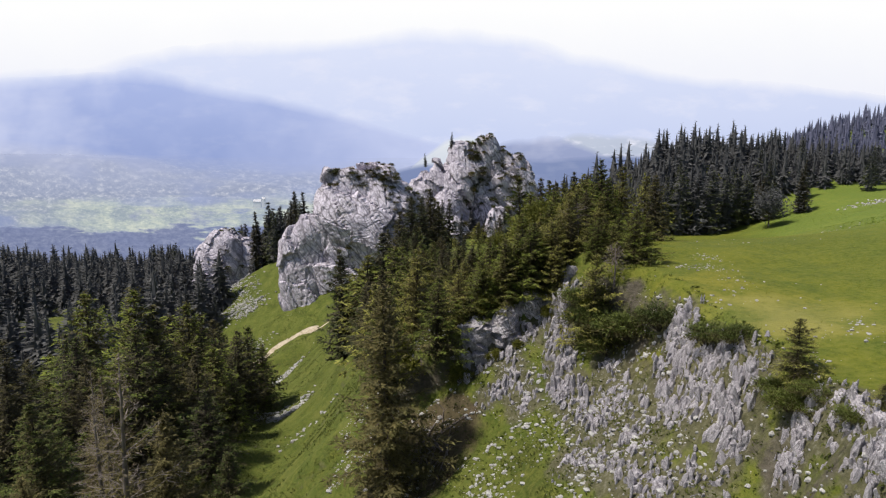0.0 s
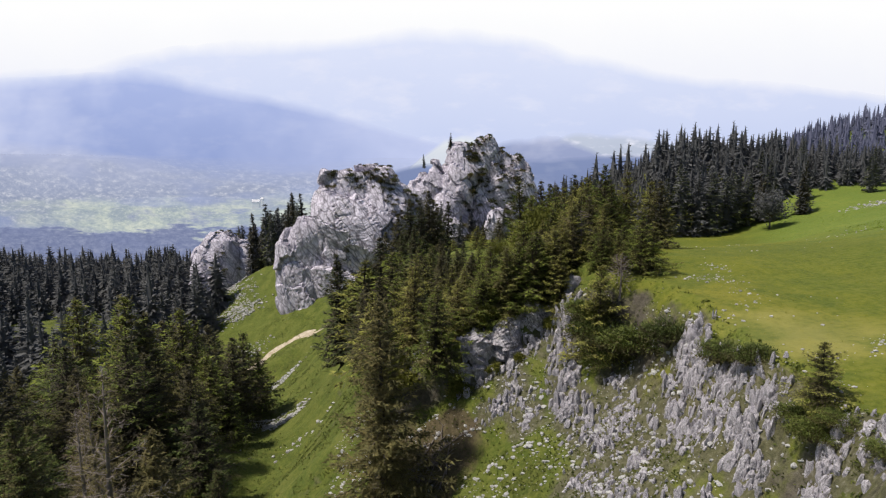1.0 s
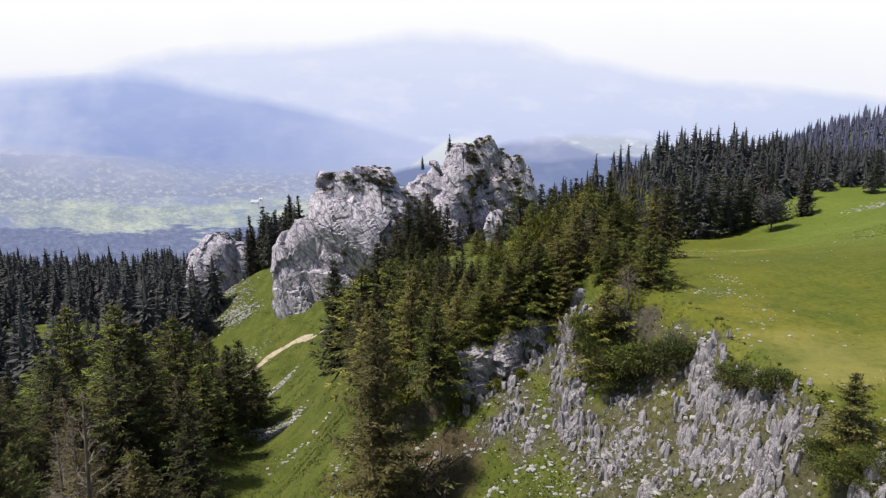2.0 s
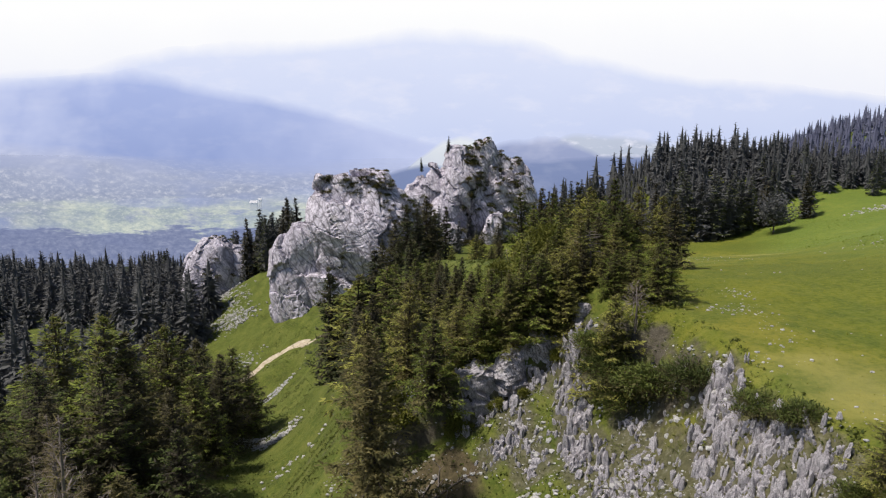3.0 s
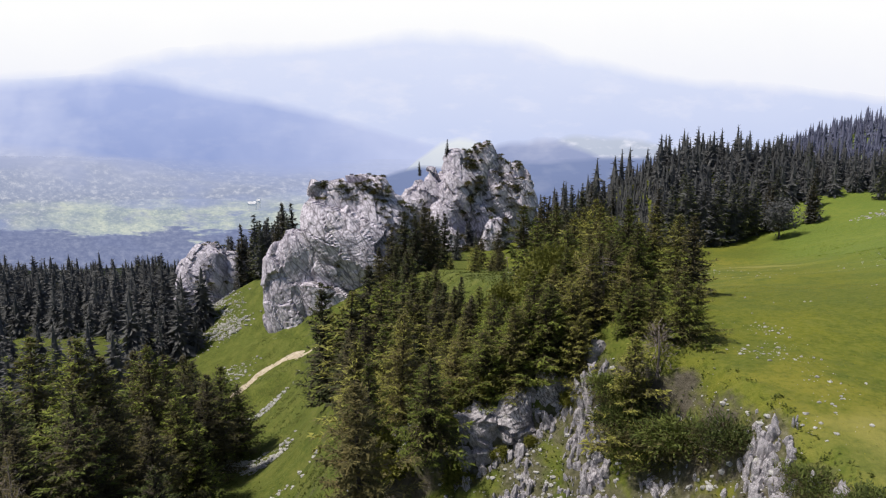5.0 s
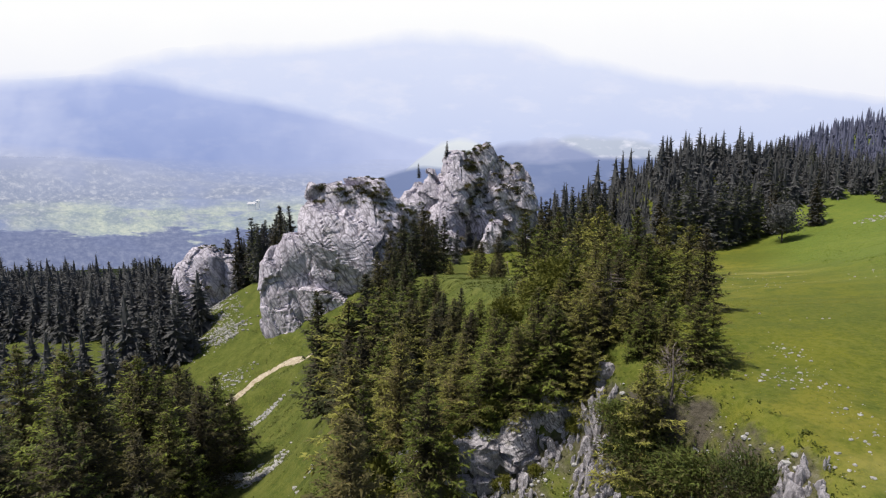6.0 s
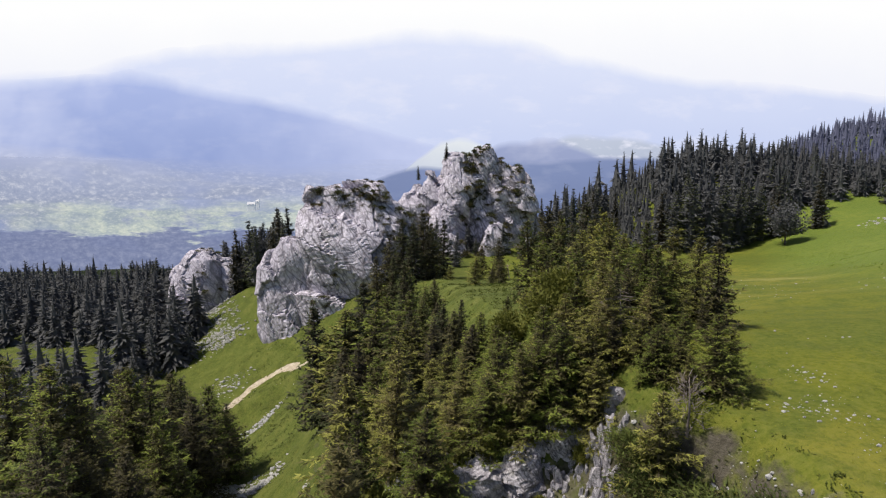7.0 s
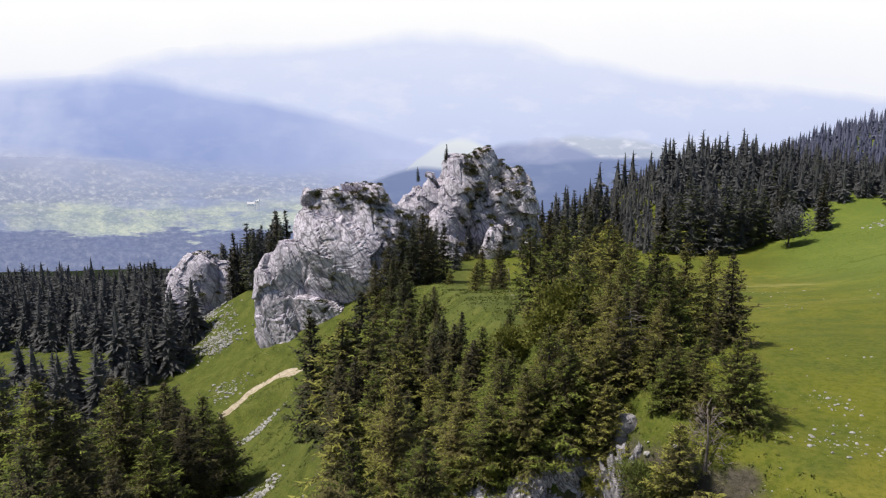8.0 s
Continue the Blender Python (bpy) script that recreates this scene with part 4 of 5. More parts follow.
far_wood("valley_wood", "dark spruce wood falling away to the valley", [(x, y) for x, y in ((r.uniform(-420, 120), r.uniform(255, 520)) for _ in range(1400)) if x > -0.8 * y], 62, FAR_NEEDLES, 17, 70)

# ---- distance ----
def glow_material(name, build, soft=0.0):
    """A plain far backdrop that glows; haze and light are painted into its colour."""
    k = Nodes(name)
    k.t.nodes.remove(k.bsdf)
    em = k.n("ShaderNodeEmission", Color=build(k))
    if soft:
        # the skyline fades to transparent, in place of haze
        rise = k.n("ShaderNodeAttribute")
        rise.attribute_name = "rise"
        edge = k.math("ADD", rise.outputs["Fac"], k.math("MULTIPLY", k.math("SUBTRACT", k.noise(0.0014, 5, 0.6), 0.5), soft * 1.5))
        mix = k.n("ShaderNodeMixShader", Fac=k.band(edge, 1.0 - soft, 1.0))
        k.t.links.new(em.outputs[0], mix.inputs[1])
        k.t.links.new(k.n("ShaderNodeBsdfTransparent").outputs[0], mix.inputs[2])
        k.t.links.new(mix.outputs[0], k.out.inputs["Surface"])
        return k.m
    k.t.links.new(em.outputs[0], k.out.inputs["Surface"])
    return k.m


def srgb(r, g, b):
    return tuple((v / 255 / 12.92) if v < 10 else ((v / 255 + 0.055) / 1.055) ** 2.4 for v in (r, g, b))


def height_of(k):
    return k.n("ShaderNodeSeparateXYZ", Vector=k.coord).outputs["Z"]


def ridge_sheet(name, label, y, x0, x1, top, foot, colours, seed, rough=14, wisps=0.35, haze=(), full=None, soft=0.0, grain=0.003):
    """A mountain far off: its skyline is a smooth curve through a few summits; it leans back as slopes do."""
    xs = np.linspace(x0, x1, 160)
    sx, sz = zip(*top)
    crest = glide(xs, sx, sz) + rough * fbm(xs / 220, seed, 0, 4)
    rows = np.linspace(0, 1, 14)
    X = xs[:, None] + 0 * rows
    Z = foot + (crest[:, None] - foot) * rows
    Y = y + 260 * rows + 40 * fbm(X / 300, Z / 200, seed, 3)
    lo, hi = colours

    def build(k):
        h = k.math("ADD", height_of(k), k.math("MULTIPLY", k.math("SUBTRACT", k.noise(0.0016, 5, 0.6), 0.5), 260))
        # haze painted in: from foot to summit, along x, and as pale wisps
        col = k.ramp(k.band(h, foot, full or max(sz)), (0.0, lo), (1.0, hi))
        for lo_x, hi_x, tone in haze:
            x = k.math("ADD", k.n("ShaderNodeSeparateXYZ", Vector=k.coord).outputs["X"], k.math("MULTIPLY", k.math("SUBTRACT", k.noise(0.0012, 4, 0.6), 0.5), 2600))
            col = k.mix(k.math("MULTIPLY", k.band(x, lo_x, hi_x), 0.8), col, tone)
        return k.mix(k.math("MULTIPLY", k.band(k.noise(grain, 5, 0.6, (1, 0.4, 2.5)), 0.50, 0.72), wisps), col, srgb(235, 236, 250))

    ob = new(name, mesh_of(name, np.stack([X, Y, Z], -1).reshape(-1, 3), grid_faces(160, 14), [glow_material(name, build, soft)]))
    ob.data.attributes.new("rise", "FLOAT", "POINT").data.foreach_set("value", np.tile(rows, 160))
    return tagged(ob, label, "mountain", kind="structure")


def far_xz(px, py, y):
    return (px - 784) / 1120 * y, 30 + (254 - py) / 1120 * y


def skyline(y, *pts):
    return [far_xz(px, py, y) for px, py in pts]


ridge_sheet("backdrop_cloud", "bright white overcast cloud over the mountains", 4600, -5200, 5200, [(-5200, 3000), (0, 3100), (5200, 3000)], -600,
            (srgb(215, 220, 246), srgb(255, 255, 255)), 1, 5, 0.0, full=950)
# mountains and hills: haze, sun and cloud shadow painted into the two colours
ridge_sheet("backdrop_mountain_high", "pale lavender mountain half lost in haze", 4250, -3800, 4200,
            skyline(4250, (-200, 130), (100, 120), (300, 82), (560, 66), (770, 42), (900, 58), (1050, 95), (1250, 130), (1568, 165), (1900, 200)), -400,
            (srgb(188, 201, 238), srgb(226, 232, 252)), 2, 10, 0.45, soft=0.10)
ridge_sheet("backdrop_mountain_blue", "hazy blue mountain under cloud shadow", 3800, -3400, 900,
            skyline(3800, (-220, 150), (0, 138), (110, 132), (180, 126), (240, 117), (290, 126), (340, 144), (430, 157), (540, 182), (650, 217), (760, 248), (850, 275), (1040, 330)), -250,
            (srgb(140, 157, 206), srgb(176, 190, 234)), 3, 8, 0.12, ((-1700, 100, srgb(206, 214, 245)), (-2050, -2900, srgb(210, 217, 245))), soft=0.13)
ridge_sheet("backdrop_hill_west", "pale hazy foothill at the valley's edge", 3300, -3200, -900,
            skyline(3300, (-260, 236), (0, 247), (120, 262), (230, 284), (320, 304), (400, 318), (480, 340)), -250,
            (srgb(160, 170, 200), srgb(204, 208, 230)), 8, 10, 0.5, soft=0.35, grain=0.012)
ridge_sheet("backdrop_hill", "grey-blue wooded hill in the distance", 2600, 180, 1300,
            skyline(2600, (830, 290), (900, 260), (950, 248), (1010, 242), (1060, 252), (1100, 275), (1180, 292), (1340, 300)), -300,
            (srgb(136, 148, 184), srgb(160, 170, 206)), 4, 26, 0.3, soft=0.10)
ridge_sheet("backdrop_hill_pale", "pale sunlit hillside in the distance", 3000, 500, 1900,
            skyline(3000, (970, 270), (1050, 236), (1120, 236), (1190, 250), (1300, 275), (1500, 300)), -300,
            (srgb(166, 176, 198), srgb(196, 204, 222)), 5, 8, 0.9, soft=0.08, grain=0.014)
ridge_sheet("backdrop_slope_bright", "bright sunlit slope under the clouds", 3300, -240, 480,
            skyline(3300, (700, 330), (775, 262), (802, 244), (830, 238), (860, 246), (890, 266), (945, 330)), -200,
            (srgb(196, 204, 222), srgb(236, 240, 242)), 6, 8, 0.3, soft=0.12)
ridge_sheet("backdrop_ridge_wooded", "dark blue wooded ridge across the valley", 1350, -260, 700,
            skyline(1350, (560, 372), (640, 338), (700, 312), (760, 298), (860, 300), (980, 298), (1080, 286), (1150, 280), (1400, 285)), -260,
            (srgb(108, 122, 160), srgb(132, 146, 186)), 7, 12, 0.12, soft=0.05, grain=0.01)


def valley():
    xs, ys = np.linspace(-3200, 900, 150), np.linspace(1500, 3900, 130)
    X, Y = np.meshgrid(xs, ys, indexing="ij")
    Z = np.interp(Y, (1500, 2100, 2600, 3200, 3900), (-260, -255, -230, -160, -60)) + 9 * fbm(X / 420, Y / 420, 3.0, 4) + 100 * np.exp(-((X + 2300) / 900) ** 2 - ((Y - 3300) / 500) ** 2)

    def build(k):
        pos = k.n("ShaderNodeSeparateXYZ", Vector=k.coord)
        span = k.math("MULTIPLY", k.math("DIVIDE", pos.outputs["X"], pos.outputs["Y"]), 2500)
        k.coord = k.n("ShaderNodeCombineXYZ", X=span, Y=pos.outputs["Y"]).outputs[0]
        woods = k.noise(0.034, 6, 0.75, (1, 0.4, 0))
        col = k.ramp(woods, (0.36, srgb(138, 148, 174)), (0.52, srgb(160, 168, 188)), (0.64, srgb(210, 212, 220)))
        # a cloud shadow over the woods, painted as a bluer, darker glow
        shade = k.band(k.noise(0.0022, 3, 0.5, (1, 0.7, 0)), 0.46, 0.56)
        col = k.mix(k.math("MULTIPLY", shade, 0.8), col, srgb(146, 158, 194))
        # fields and clearings with sun painted in, and a painted-shade wood before them
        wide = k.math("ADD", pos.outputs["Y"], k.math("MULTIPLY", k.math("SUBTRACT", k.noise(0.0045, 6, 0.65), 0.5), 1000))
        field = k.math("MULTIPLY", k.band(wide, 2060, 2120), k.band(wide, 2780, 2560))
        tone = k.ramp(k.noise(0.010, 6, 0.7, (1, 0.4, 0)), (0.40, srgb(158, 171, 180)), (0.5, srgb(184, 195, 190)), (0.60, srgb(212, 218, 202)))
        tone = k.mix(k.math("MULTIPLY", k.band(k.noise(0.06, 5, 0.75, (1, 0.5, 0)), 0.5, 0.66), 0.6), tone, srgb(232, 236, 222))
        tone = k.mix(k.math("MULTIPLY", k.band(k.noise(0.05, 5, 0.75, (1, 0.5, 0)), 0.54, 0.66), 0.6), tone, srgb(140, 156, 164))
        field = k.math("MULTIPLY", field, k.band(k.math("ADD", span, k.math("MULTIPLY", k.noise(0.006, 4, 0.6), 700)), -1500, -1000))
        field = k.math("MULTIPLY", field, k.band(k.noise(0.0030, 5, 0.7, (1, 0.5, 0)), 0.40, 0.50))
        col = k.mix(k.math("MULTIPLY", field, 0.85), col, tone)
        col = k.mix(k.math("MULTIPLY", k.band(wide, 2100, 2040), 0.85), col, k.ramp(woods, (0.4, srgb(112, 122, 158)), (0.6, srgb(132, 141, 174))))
        # haze painted in: every tone is bluish, and the far end paler
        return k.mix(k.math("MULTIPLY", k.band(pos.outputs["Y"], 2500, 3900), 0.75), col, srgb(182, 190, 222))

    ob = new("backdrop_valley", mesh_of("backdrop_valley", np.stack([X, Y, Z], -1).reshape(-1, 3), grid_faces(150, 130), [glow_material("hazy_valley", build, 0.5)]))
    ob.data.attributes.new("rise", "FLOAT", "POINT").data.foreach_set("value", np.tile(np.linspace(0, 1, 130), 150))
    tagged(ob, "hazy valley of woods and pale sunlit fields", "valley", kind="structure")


valley()

# ---- rocks and stones ----
def block_mesh(seed, subdiv, tall=1.0, planes=11, rough=0.07, material=None):
    """A broken block: flat faces cut from a ball, worn by fine noise."""
    r = np.random.RandomState(seed)
    bm = bmesh.new()
    bmesh.ops.create_icosphere(bm, subdivisions=subdiv, radius=1.0)
    v = np.array([tuple(p.co) for p in bm.verts])
    f = [[p.index for p in face.verts] for face in bm.faces]
    bm.free()
    n = r.normal(0, 1, (planes, 3))
    n /= np.linalg.norm(n, axis=1, keepdims=True)
    reach = r.uniform(0.55, 0.95, planes)
    cut = (reach[None] / np.maximum(v @ n.T, 0.12)).min(1)
    rad = np.minimum(cut, 1.15) * (1 + rough * fbm(v[:, 0] * 2 + seed, v[:, 1] * 2, v[:, 2] * 2, 3))
    v = v * rad[:, None] * np.array([1, r.uniform(0.7, 1.0), tall])
    return mesh_of("block", v, f, [material or LIMESTONE], flat=True)


SHARDS = [block_mesh(100 + n, 3 if n < 4 else 2, 1.6 + 0.35 * (n % 4), 7, 0.26, CLIFF_STONE) for n in range(14)]
STONES = [block_mesh(140 + n, 2, 0.6, 6, 0.22, PALE_STONE) for n in range(6)]


def slope_of(x, y, d=0.8):
    return (gz(x + d, y) - gz(x - d, y)) / (2 * d), (gz(x, y + d) - gz(x, y - d)) / (2 * d)


def bedrock(root, x0, y0, x1, y1, spread, size, seed):
    """The rib itself: a broken rock surface that comes out of the turf along the line."""
    long = math.hypot(x1 - x0, y1 - y0)
    ax, ay = (x1 - x0) / long, (y1 - y0) / long
    reach = 1.25 * spread + 0.15
    u, w = np.meshgrid(np.arange(-reach, long + reach, 0.075), np.arange(-reach, reach, 0.075), indexing="ij")
    x, y = x0 + ax * u - ay * w, y0 + ay * u + ax * w
    off = np.hypot(np.maximum(np.maximum(-u, u - long), 0), w) / reach
    z = ground_z(x, y)
    big, gap = facets(x / (2.2 * size), y / (2.2 * size), z / (4.0 * size), seed)
    small, gap2 = facets(x / (0.8 * size), y / (0.8 * size), z / (1.6 * size), seed + 5)
    rise = size * (0.06 + 0.95 * big + 0.40 * small + 0.25 * fbm(x * 4, y * 4, z * 2, 2) - 0.5 * np.exp(-((gap / 0.07) ** 2)) - 0.22 * np.exp(-((gap2 / 0.1) ** 2)))
    rise = rise + 0.35 * size * vnoise(x * 0.9, y * 0.9, seed) - 1.0 * size * smooth(0.25, 1.0, off) - 0.03
    pts = np.stack([x - 0.35 * rise, y - 0.25 * rise, z + rise], -1).reshape(-1, 3) - np.array(root.matrix_world.translation)
    part("rock_rib", mesh_of("rock_rib", pts, grid_faces(*u.shape)[:, ::-1].copy(), [CLIFF_STONE], flat=True), root)


def outcrop(x0, y0, x1, y1, count, spread, size, seed, label="grey limestone outcrop of upright weathered blocks in the grass"):
    """A line of blocks that stick out of the slope, from (x0, y0) to (x1, y1)."""
    r = random.Random(seed)
    cx, cy = (x0 + x1) / 2, (y0 + y1) / 2
    root = new("rock_outcrop")
    root.matrix_world = pose(cx, cy, gz(cx, cy))
    bedrock(root, x0, y0, x1, y1, spread, size, seed)
    for n in range(int(1.3 * count)):
        t = r.random()
        x = x0 + (x1 - x0) * t + r.gauss(0, spread)
        y = y0 + (y1 - y0) * t + r.gauss(0, spread)
        s = 0.95 * size * r.uniform(0.22, 1.05) ** 1.5
        ob = part("block", r.choice(SHARDS if s > 0.4 else SHARDS[4:]), root)
        wide = r.uniform(0.38, 0.80)
        m = pose(x, y, gz(x, y) + 0.10 * s, r.uniform(-14, 14), r.uniform(-16, 10), r.uniform(0, 360)) @ Matrix.Diagonal((s * wide, s * wide, s * r.uniform(0.6, 1.0), 1))
        ob.matrix_basis = root.matrix_world.inverted() @ m
    return tagged(root, label, "rock", "limestone outcrops on the slope")


for n, (x0, y0, x1, y1, count, spread, size) in enumerate(CLIFF_OUTCROPS + SLOPE_OUTCROPS):
    outcrop(x0, y0, x1, y1, count, spread, size, 200 + n)


def on_slope(x, y):
    return crest_x(np.asarray(y, float)) - x


def loose_stones():
    r = random.Random(77)
    first, made = True, 0
    while made < 240:
        x, y = r.uniform(-3, 17), r.uniform(17, 46)
        u = on_slope(x, y)
        if u < -2 or (u < 0.3 and r.random() < 0.96) or vnoise(x * 0.35, y * 0.35, 6.0) < -0.15:
            continue
        s = 0.05 + 0.10 * r.random() ** 3
        ob = new("stone", r.choice(STONES))
        ob.matrix_world = pose(x, y, gz(x, y) + 0.25 * s, r.uniform(-25, 25), r.uniform(-25, 25), r.uniform(0, 360)) @ Matrix.Diagonal((s * r.uniform(0.8, 1.4), s, s, 1))
        tagged(ob, "loose pale limestone lying in the grass", "stone", "loose stones on the slope")
        made += 1


loose_stones()


def pebble_field(name, label, spots, sizes, seed):
    """Small stones too many to count, as one mesh of little broken blocks."""
    r = np.random.RandomState(seed)
    bm = bmesh.new()
    bmesh.ops.create_icosphere(bm, subdivisions=1, radius=1.0)
    v0 = np.array([tuple(p.co) for p in bm.verts])
    f0 = np.array([[p.index for p in face.verts] for face in bm.faces])
    bm.free()
    spots = np.array(spots)
    z = ground_z(spots[:, 0], spots[:, 1])
    vs, fs = [], []
    for n, (x, y) in enumerate(spots):
        s = sizes[0] + (sizes[1] - sizes[0]) * r.rand() ** 4
        v = v0 * (1 + r.uniform(-0.3, 0.25, (len(v0), 1))) * s * np.array([r.uniform(0.8, 1.4), r.uniform(0.7, 1.1), r.uniform(0.5, 0.9)])
        vs.append(v + np.array([x, y, z[n] + 0.15 * s]))
        fs.append(f0 + n * len(v0))
    ob = new(name, mesh_of(name, np.concatenate(vs), np.concatenate(fs), [PALE_STONE], flat=True))
    return tagged(ob, label, "stones", kind="stuff")


r = random.Random(31)


def clustered(count, x0, x1, y0, y1, keep):
    """Random spots where keep(x, y, chance) holds."""
    q = np.random.RandomState(count)
    out = np.zeros((0, 2))
    while len(out) < count:
        p = q.uniform((x0, y0), (x1, y1), (count * 2, 2))
        out = np.concatenate([out, p[keep(p[:, 0], p[:, 1], q.rand(len(p)))]])
    return out[:count]


pebble_field("slope_stones", "small pale stones strewn over the grassy slope", clustered(5200, -8, 15, 14, 48, lambda x, y, c: (on_slope(x, y) > 0.4) & (vnoise(x * 0.4, y * 0.4, 3.0) + 0.5 * vnoise(x * 1.3, y * 1.3, 8.0) > -0.5 + 1.1 * c)), (0.03, 0.18), 1)
pebble_field("meadow_stones", "scattered pale stones in the short meadow grass", clustered(420, 9, 60, 14, 110, lambda x, y, c: (on_slope(x, y) < 0.5) & (vnoise(x * 0.16, y * 0.16, 12.0) > 0.9 * c)), (0.04, 0.13), 2)
pebble_field("meadow_stone_patches", "patches of pale stones where rock breaks through the turf", [(cx + r.gauss(0, 0.55), cy + r.gauss(0, 0.5)) for cx, cy in
             ((17.0, 40.2), (14.5, 36.2), (11.4, 33.9), (16.6, 37.1), (14.7, 36.0), (15.8, 32.8), (17.2, 39.4), (11.8, 25.7), (15.1, 31.1), (17.3, 24.9), (16.8, 23.0), (14.7, 23.7), (16.2, 35.3), (12.9, 19.3), (12.6, 23.7), (13.4, 21.5), (13.4, 29)) for _ in range(26)], (0.018, 0.10), 4)
pebble_field("gully_stones", "white stones scattered in the gully grass", clustered(220, -58, 0, 60, 165, lambda x, y, c: (on_slope(x, y) > 1) & (vnoise(x * 0.12, y * 0.12, 4.0) > -0.1 + 0.9 * c)), (0.07, 0.26), 3)
for n, (cx, cy, rx, ry, count) in enumerate([(-20.8, 80.6, 2.6, 1.6, 420), (-25.5, 83, 2.6, 2.0, 260), (-29.6, 113.4, 2.8, 1.6, 220), (-52, 157, 4.0, 5.5, 900), (-47.5, 151.5, 3.2, 2.5, 320), (-57, 168, 4.0, 4.0, 420), (-41.5, 133, 3.5, 3.0, 160), (-27.4, 116, 3.0, 3.0, 60), (-15, 66, 2.4, 3.0, 50)]):
    pebble_field("scree", "fan of grey limestone rubble", [(cx + rx * r.gauss(0, 0.6), cy + ry * r.gauss(0, 0.6)) for _ in range(count)], (0.07, 0.40), 10 + n)
pebble_field("stone_line", "row of white stones along a meadow track", [(x, y) for x, y in ((118 + 30 * t + r.gauss(0, 1.2), 184 + 6 * t + r.gauss(0, 2.0)) for t in [r.random() for _ in range(150)])], (0.2, 0.6), 20)


# ---- trodden path ----
def footpath():
    pts = [(-39.6, 123.6), (-37.6, 125.6), (-36.6, 128.6), (-34.9, 130.3), (-32.6, 130.9), (-29.8, 130.8), (-27.2, 129.2), (-25.2, 126.8), (-23.4, 126.2)]
    p = np.array(pts, float)
    t = np.linspace(0, len(p) - 1, 90)
    x, y = (glide(t, np.arange(len(p)), p[:, n]) for n in (0, 1))
    dx, dy = np.gradient(x), np.gradient(y)
    ln = np.hypot(dx, dy)
    nx, ny = -dy / ln, dx / ln
    side = np.linspace(-1, 1, 9)
    w = (1.2 + 0.3 * fbm(t * 0.9, 2.0, 0, 3)) * smooth(-0.2, 0.6, t)
    X = x[:, None] + nx[:, None] * side * w[:, None]
    Y = y[:, None] + ny[:, None] * side * w[:, None]
    Z = ground_z(X, Y) + 0.10 - 0.14 * np.abs(side) ** 4 + 0.02 * fbm(X * 3, Y * 3, 1, 2)
    ob = new("footpath", mesh_of("footpath", np.stack([X, Y, Z], -1).reshape(-1, 3), grid_faces(90, 9), [TRACK]))
    tagged(ob, "narrow trodden path of pale bare earth", "path", kind="structure")


footpath()


# ---- bushes, shrubs, herbs ----
def bush(width, height, count, seed, mats, leaf=0.3, broad=(0.08, 0.16), stray=0.5, lobes=11):
    """A low sprawling bush: stems from one root and a ragged dome of sprays."""
    r = np.random.RandomState(seed)
    root = new("dwarf_pine_bush")
    vs, fs, off = [], [], 0
    centres = []
    for n in range(lobes):
        a, d = r.uniform(0, 6.28), r.uniform(0.2, 0.85) ** 0.7
        c = np.array([math.cos(a) * d * width / 2, math.sin(a) * d * width / 2, height * (0.35 + 0.5 * (1 - d) + r.uniform(-0.1, 0.2))])
        centres.append(c)
        v, f = tube([(0, 0, -0.3), tuple(c * np.array([0.5, 0.5, 0.35])), tuple(c)], [0.05, 0.035, 0.012], 5)
        vs.append(v), fs.extend([[i + off for i in q] for q in f])
        off += len(v)
    part("woody_base", mesh_of("woody_base", np.concatenate(vs), fs, [BARK]), root)
    c = np.array(centres)[r.randint(0, len(centres), count)]
    fill = 0.13 * (11 / lobes) ** 0.35
    p = c + r.normal(0, 1, (count, 3)) * np.array([width * fill, width * fill, height * fill * 0.9])
    p[:, 2] = np.maximum(p[:, 2], 0.02)
    d = (p - np.array([0, 0, height * 0.1])) * np.array([1, 1, 0.8]) + r.normal(0, stray, (count, 3))
    d[:, 2] += 0.35 * min(height, 1.5)
    d /= np.linalg.norm(d, axis=1, keepdims=True)
    v, f = twigs(p, d, leaf * r.uniform(0.6, 1.3, count), r.uniform(*broad, count), r.uniform(0, 0.2, count), r)
    # sprays above their lobe's centre take the second material
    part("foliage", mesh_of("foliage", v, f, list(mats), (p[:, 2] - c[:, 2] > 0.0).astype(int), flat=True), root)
    root["height"] = height
    return root


# darker needles low in each lobe, lighter ones on top
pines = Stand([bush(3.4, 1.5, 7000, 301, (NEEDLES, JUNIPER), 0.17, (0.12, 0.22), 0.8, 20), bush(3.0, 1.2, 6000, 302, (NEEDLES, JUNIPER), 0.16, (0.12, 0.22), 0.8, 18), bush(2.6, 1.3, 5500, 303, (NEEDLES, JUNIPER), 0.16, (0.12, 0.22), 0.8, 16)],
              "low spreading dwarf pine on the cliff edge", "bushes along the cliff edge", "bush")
for x, y, h, fat in [
    (9.4, 35.9, 1.7, 1), (10.8, 33.9, 1.6, 1.1), (11.5, 31.3, 1.3, 1), (12, 27, 1, 1), (12.3, 24.8, 0.9, 1),
    (12, 19.9, 0.7, 1), (12.1, 21.3, 0.6, 1), (12.4, 19.3, 0.6, 1), (12.4, 17.4, 0.5, 1), (2.1, 43, 1.2, 1),
    (9, 37.3, 1.2, 1), (9.8, 34.6, 1.4, 0.9),
]:
    pines.plant(x, y, h, fat=fat, sink=0.1)


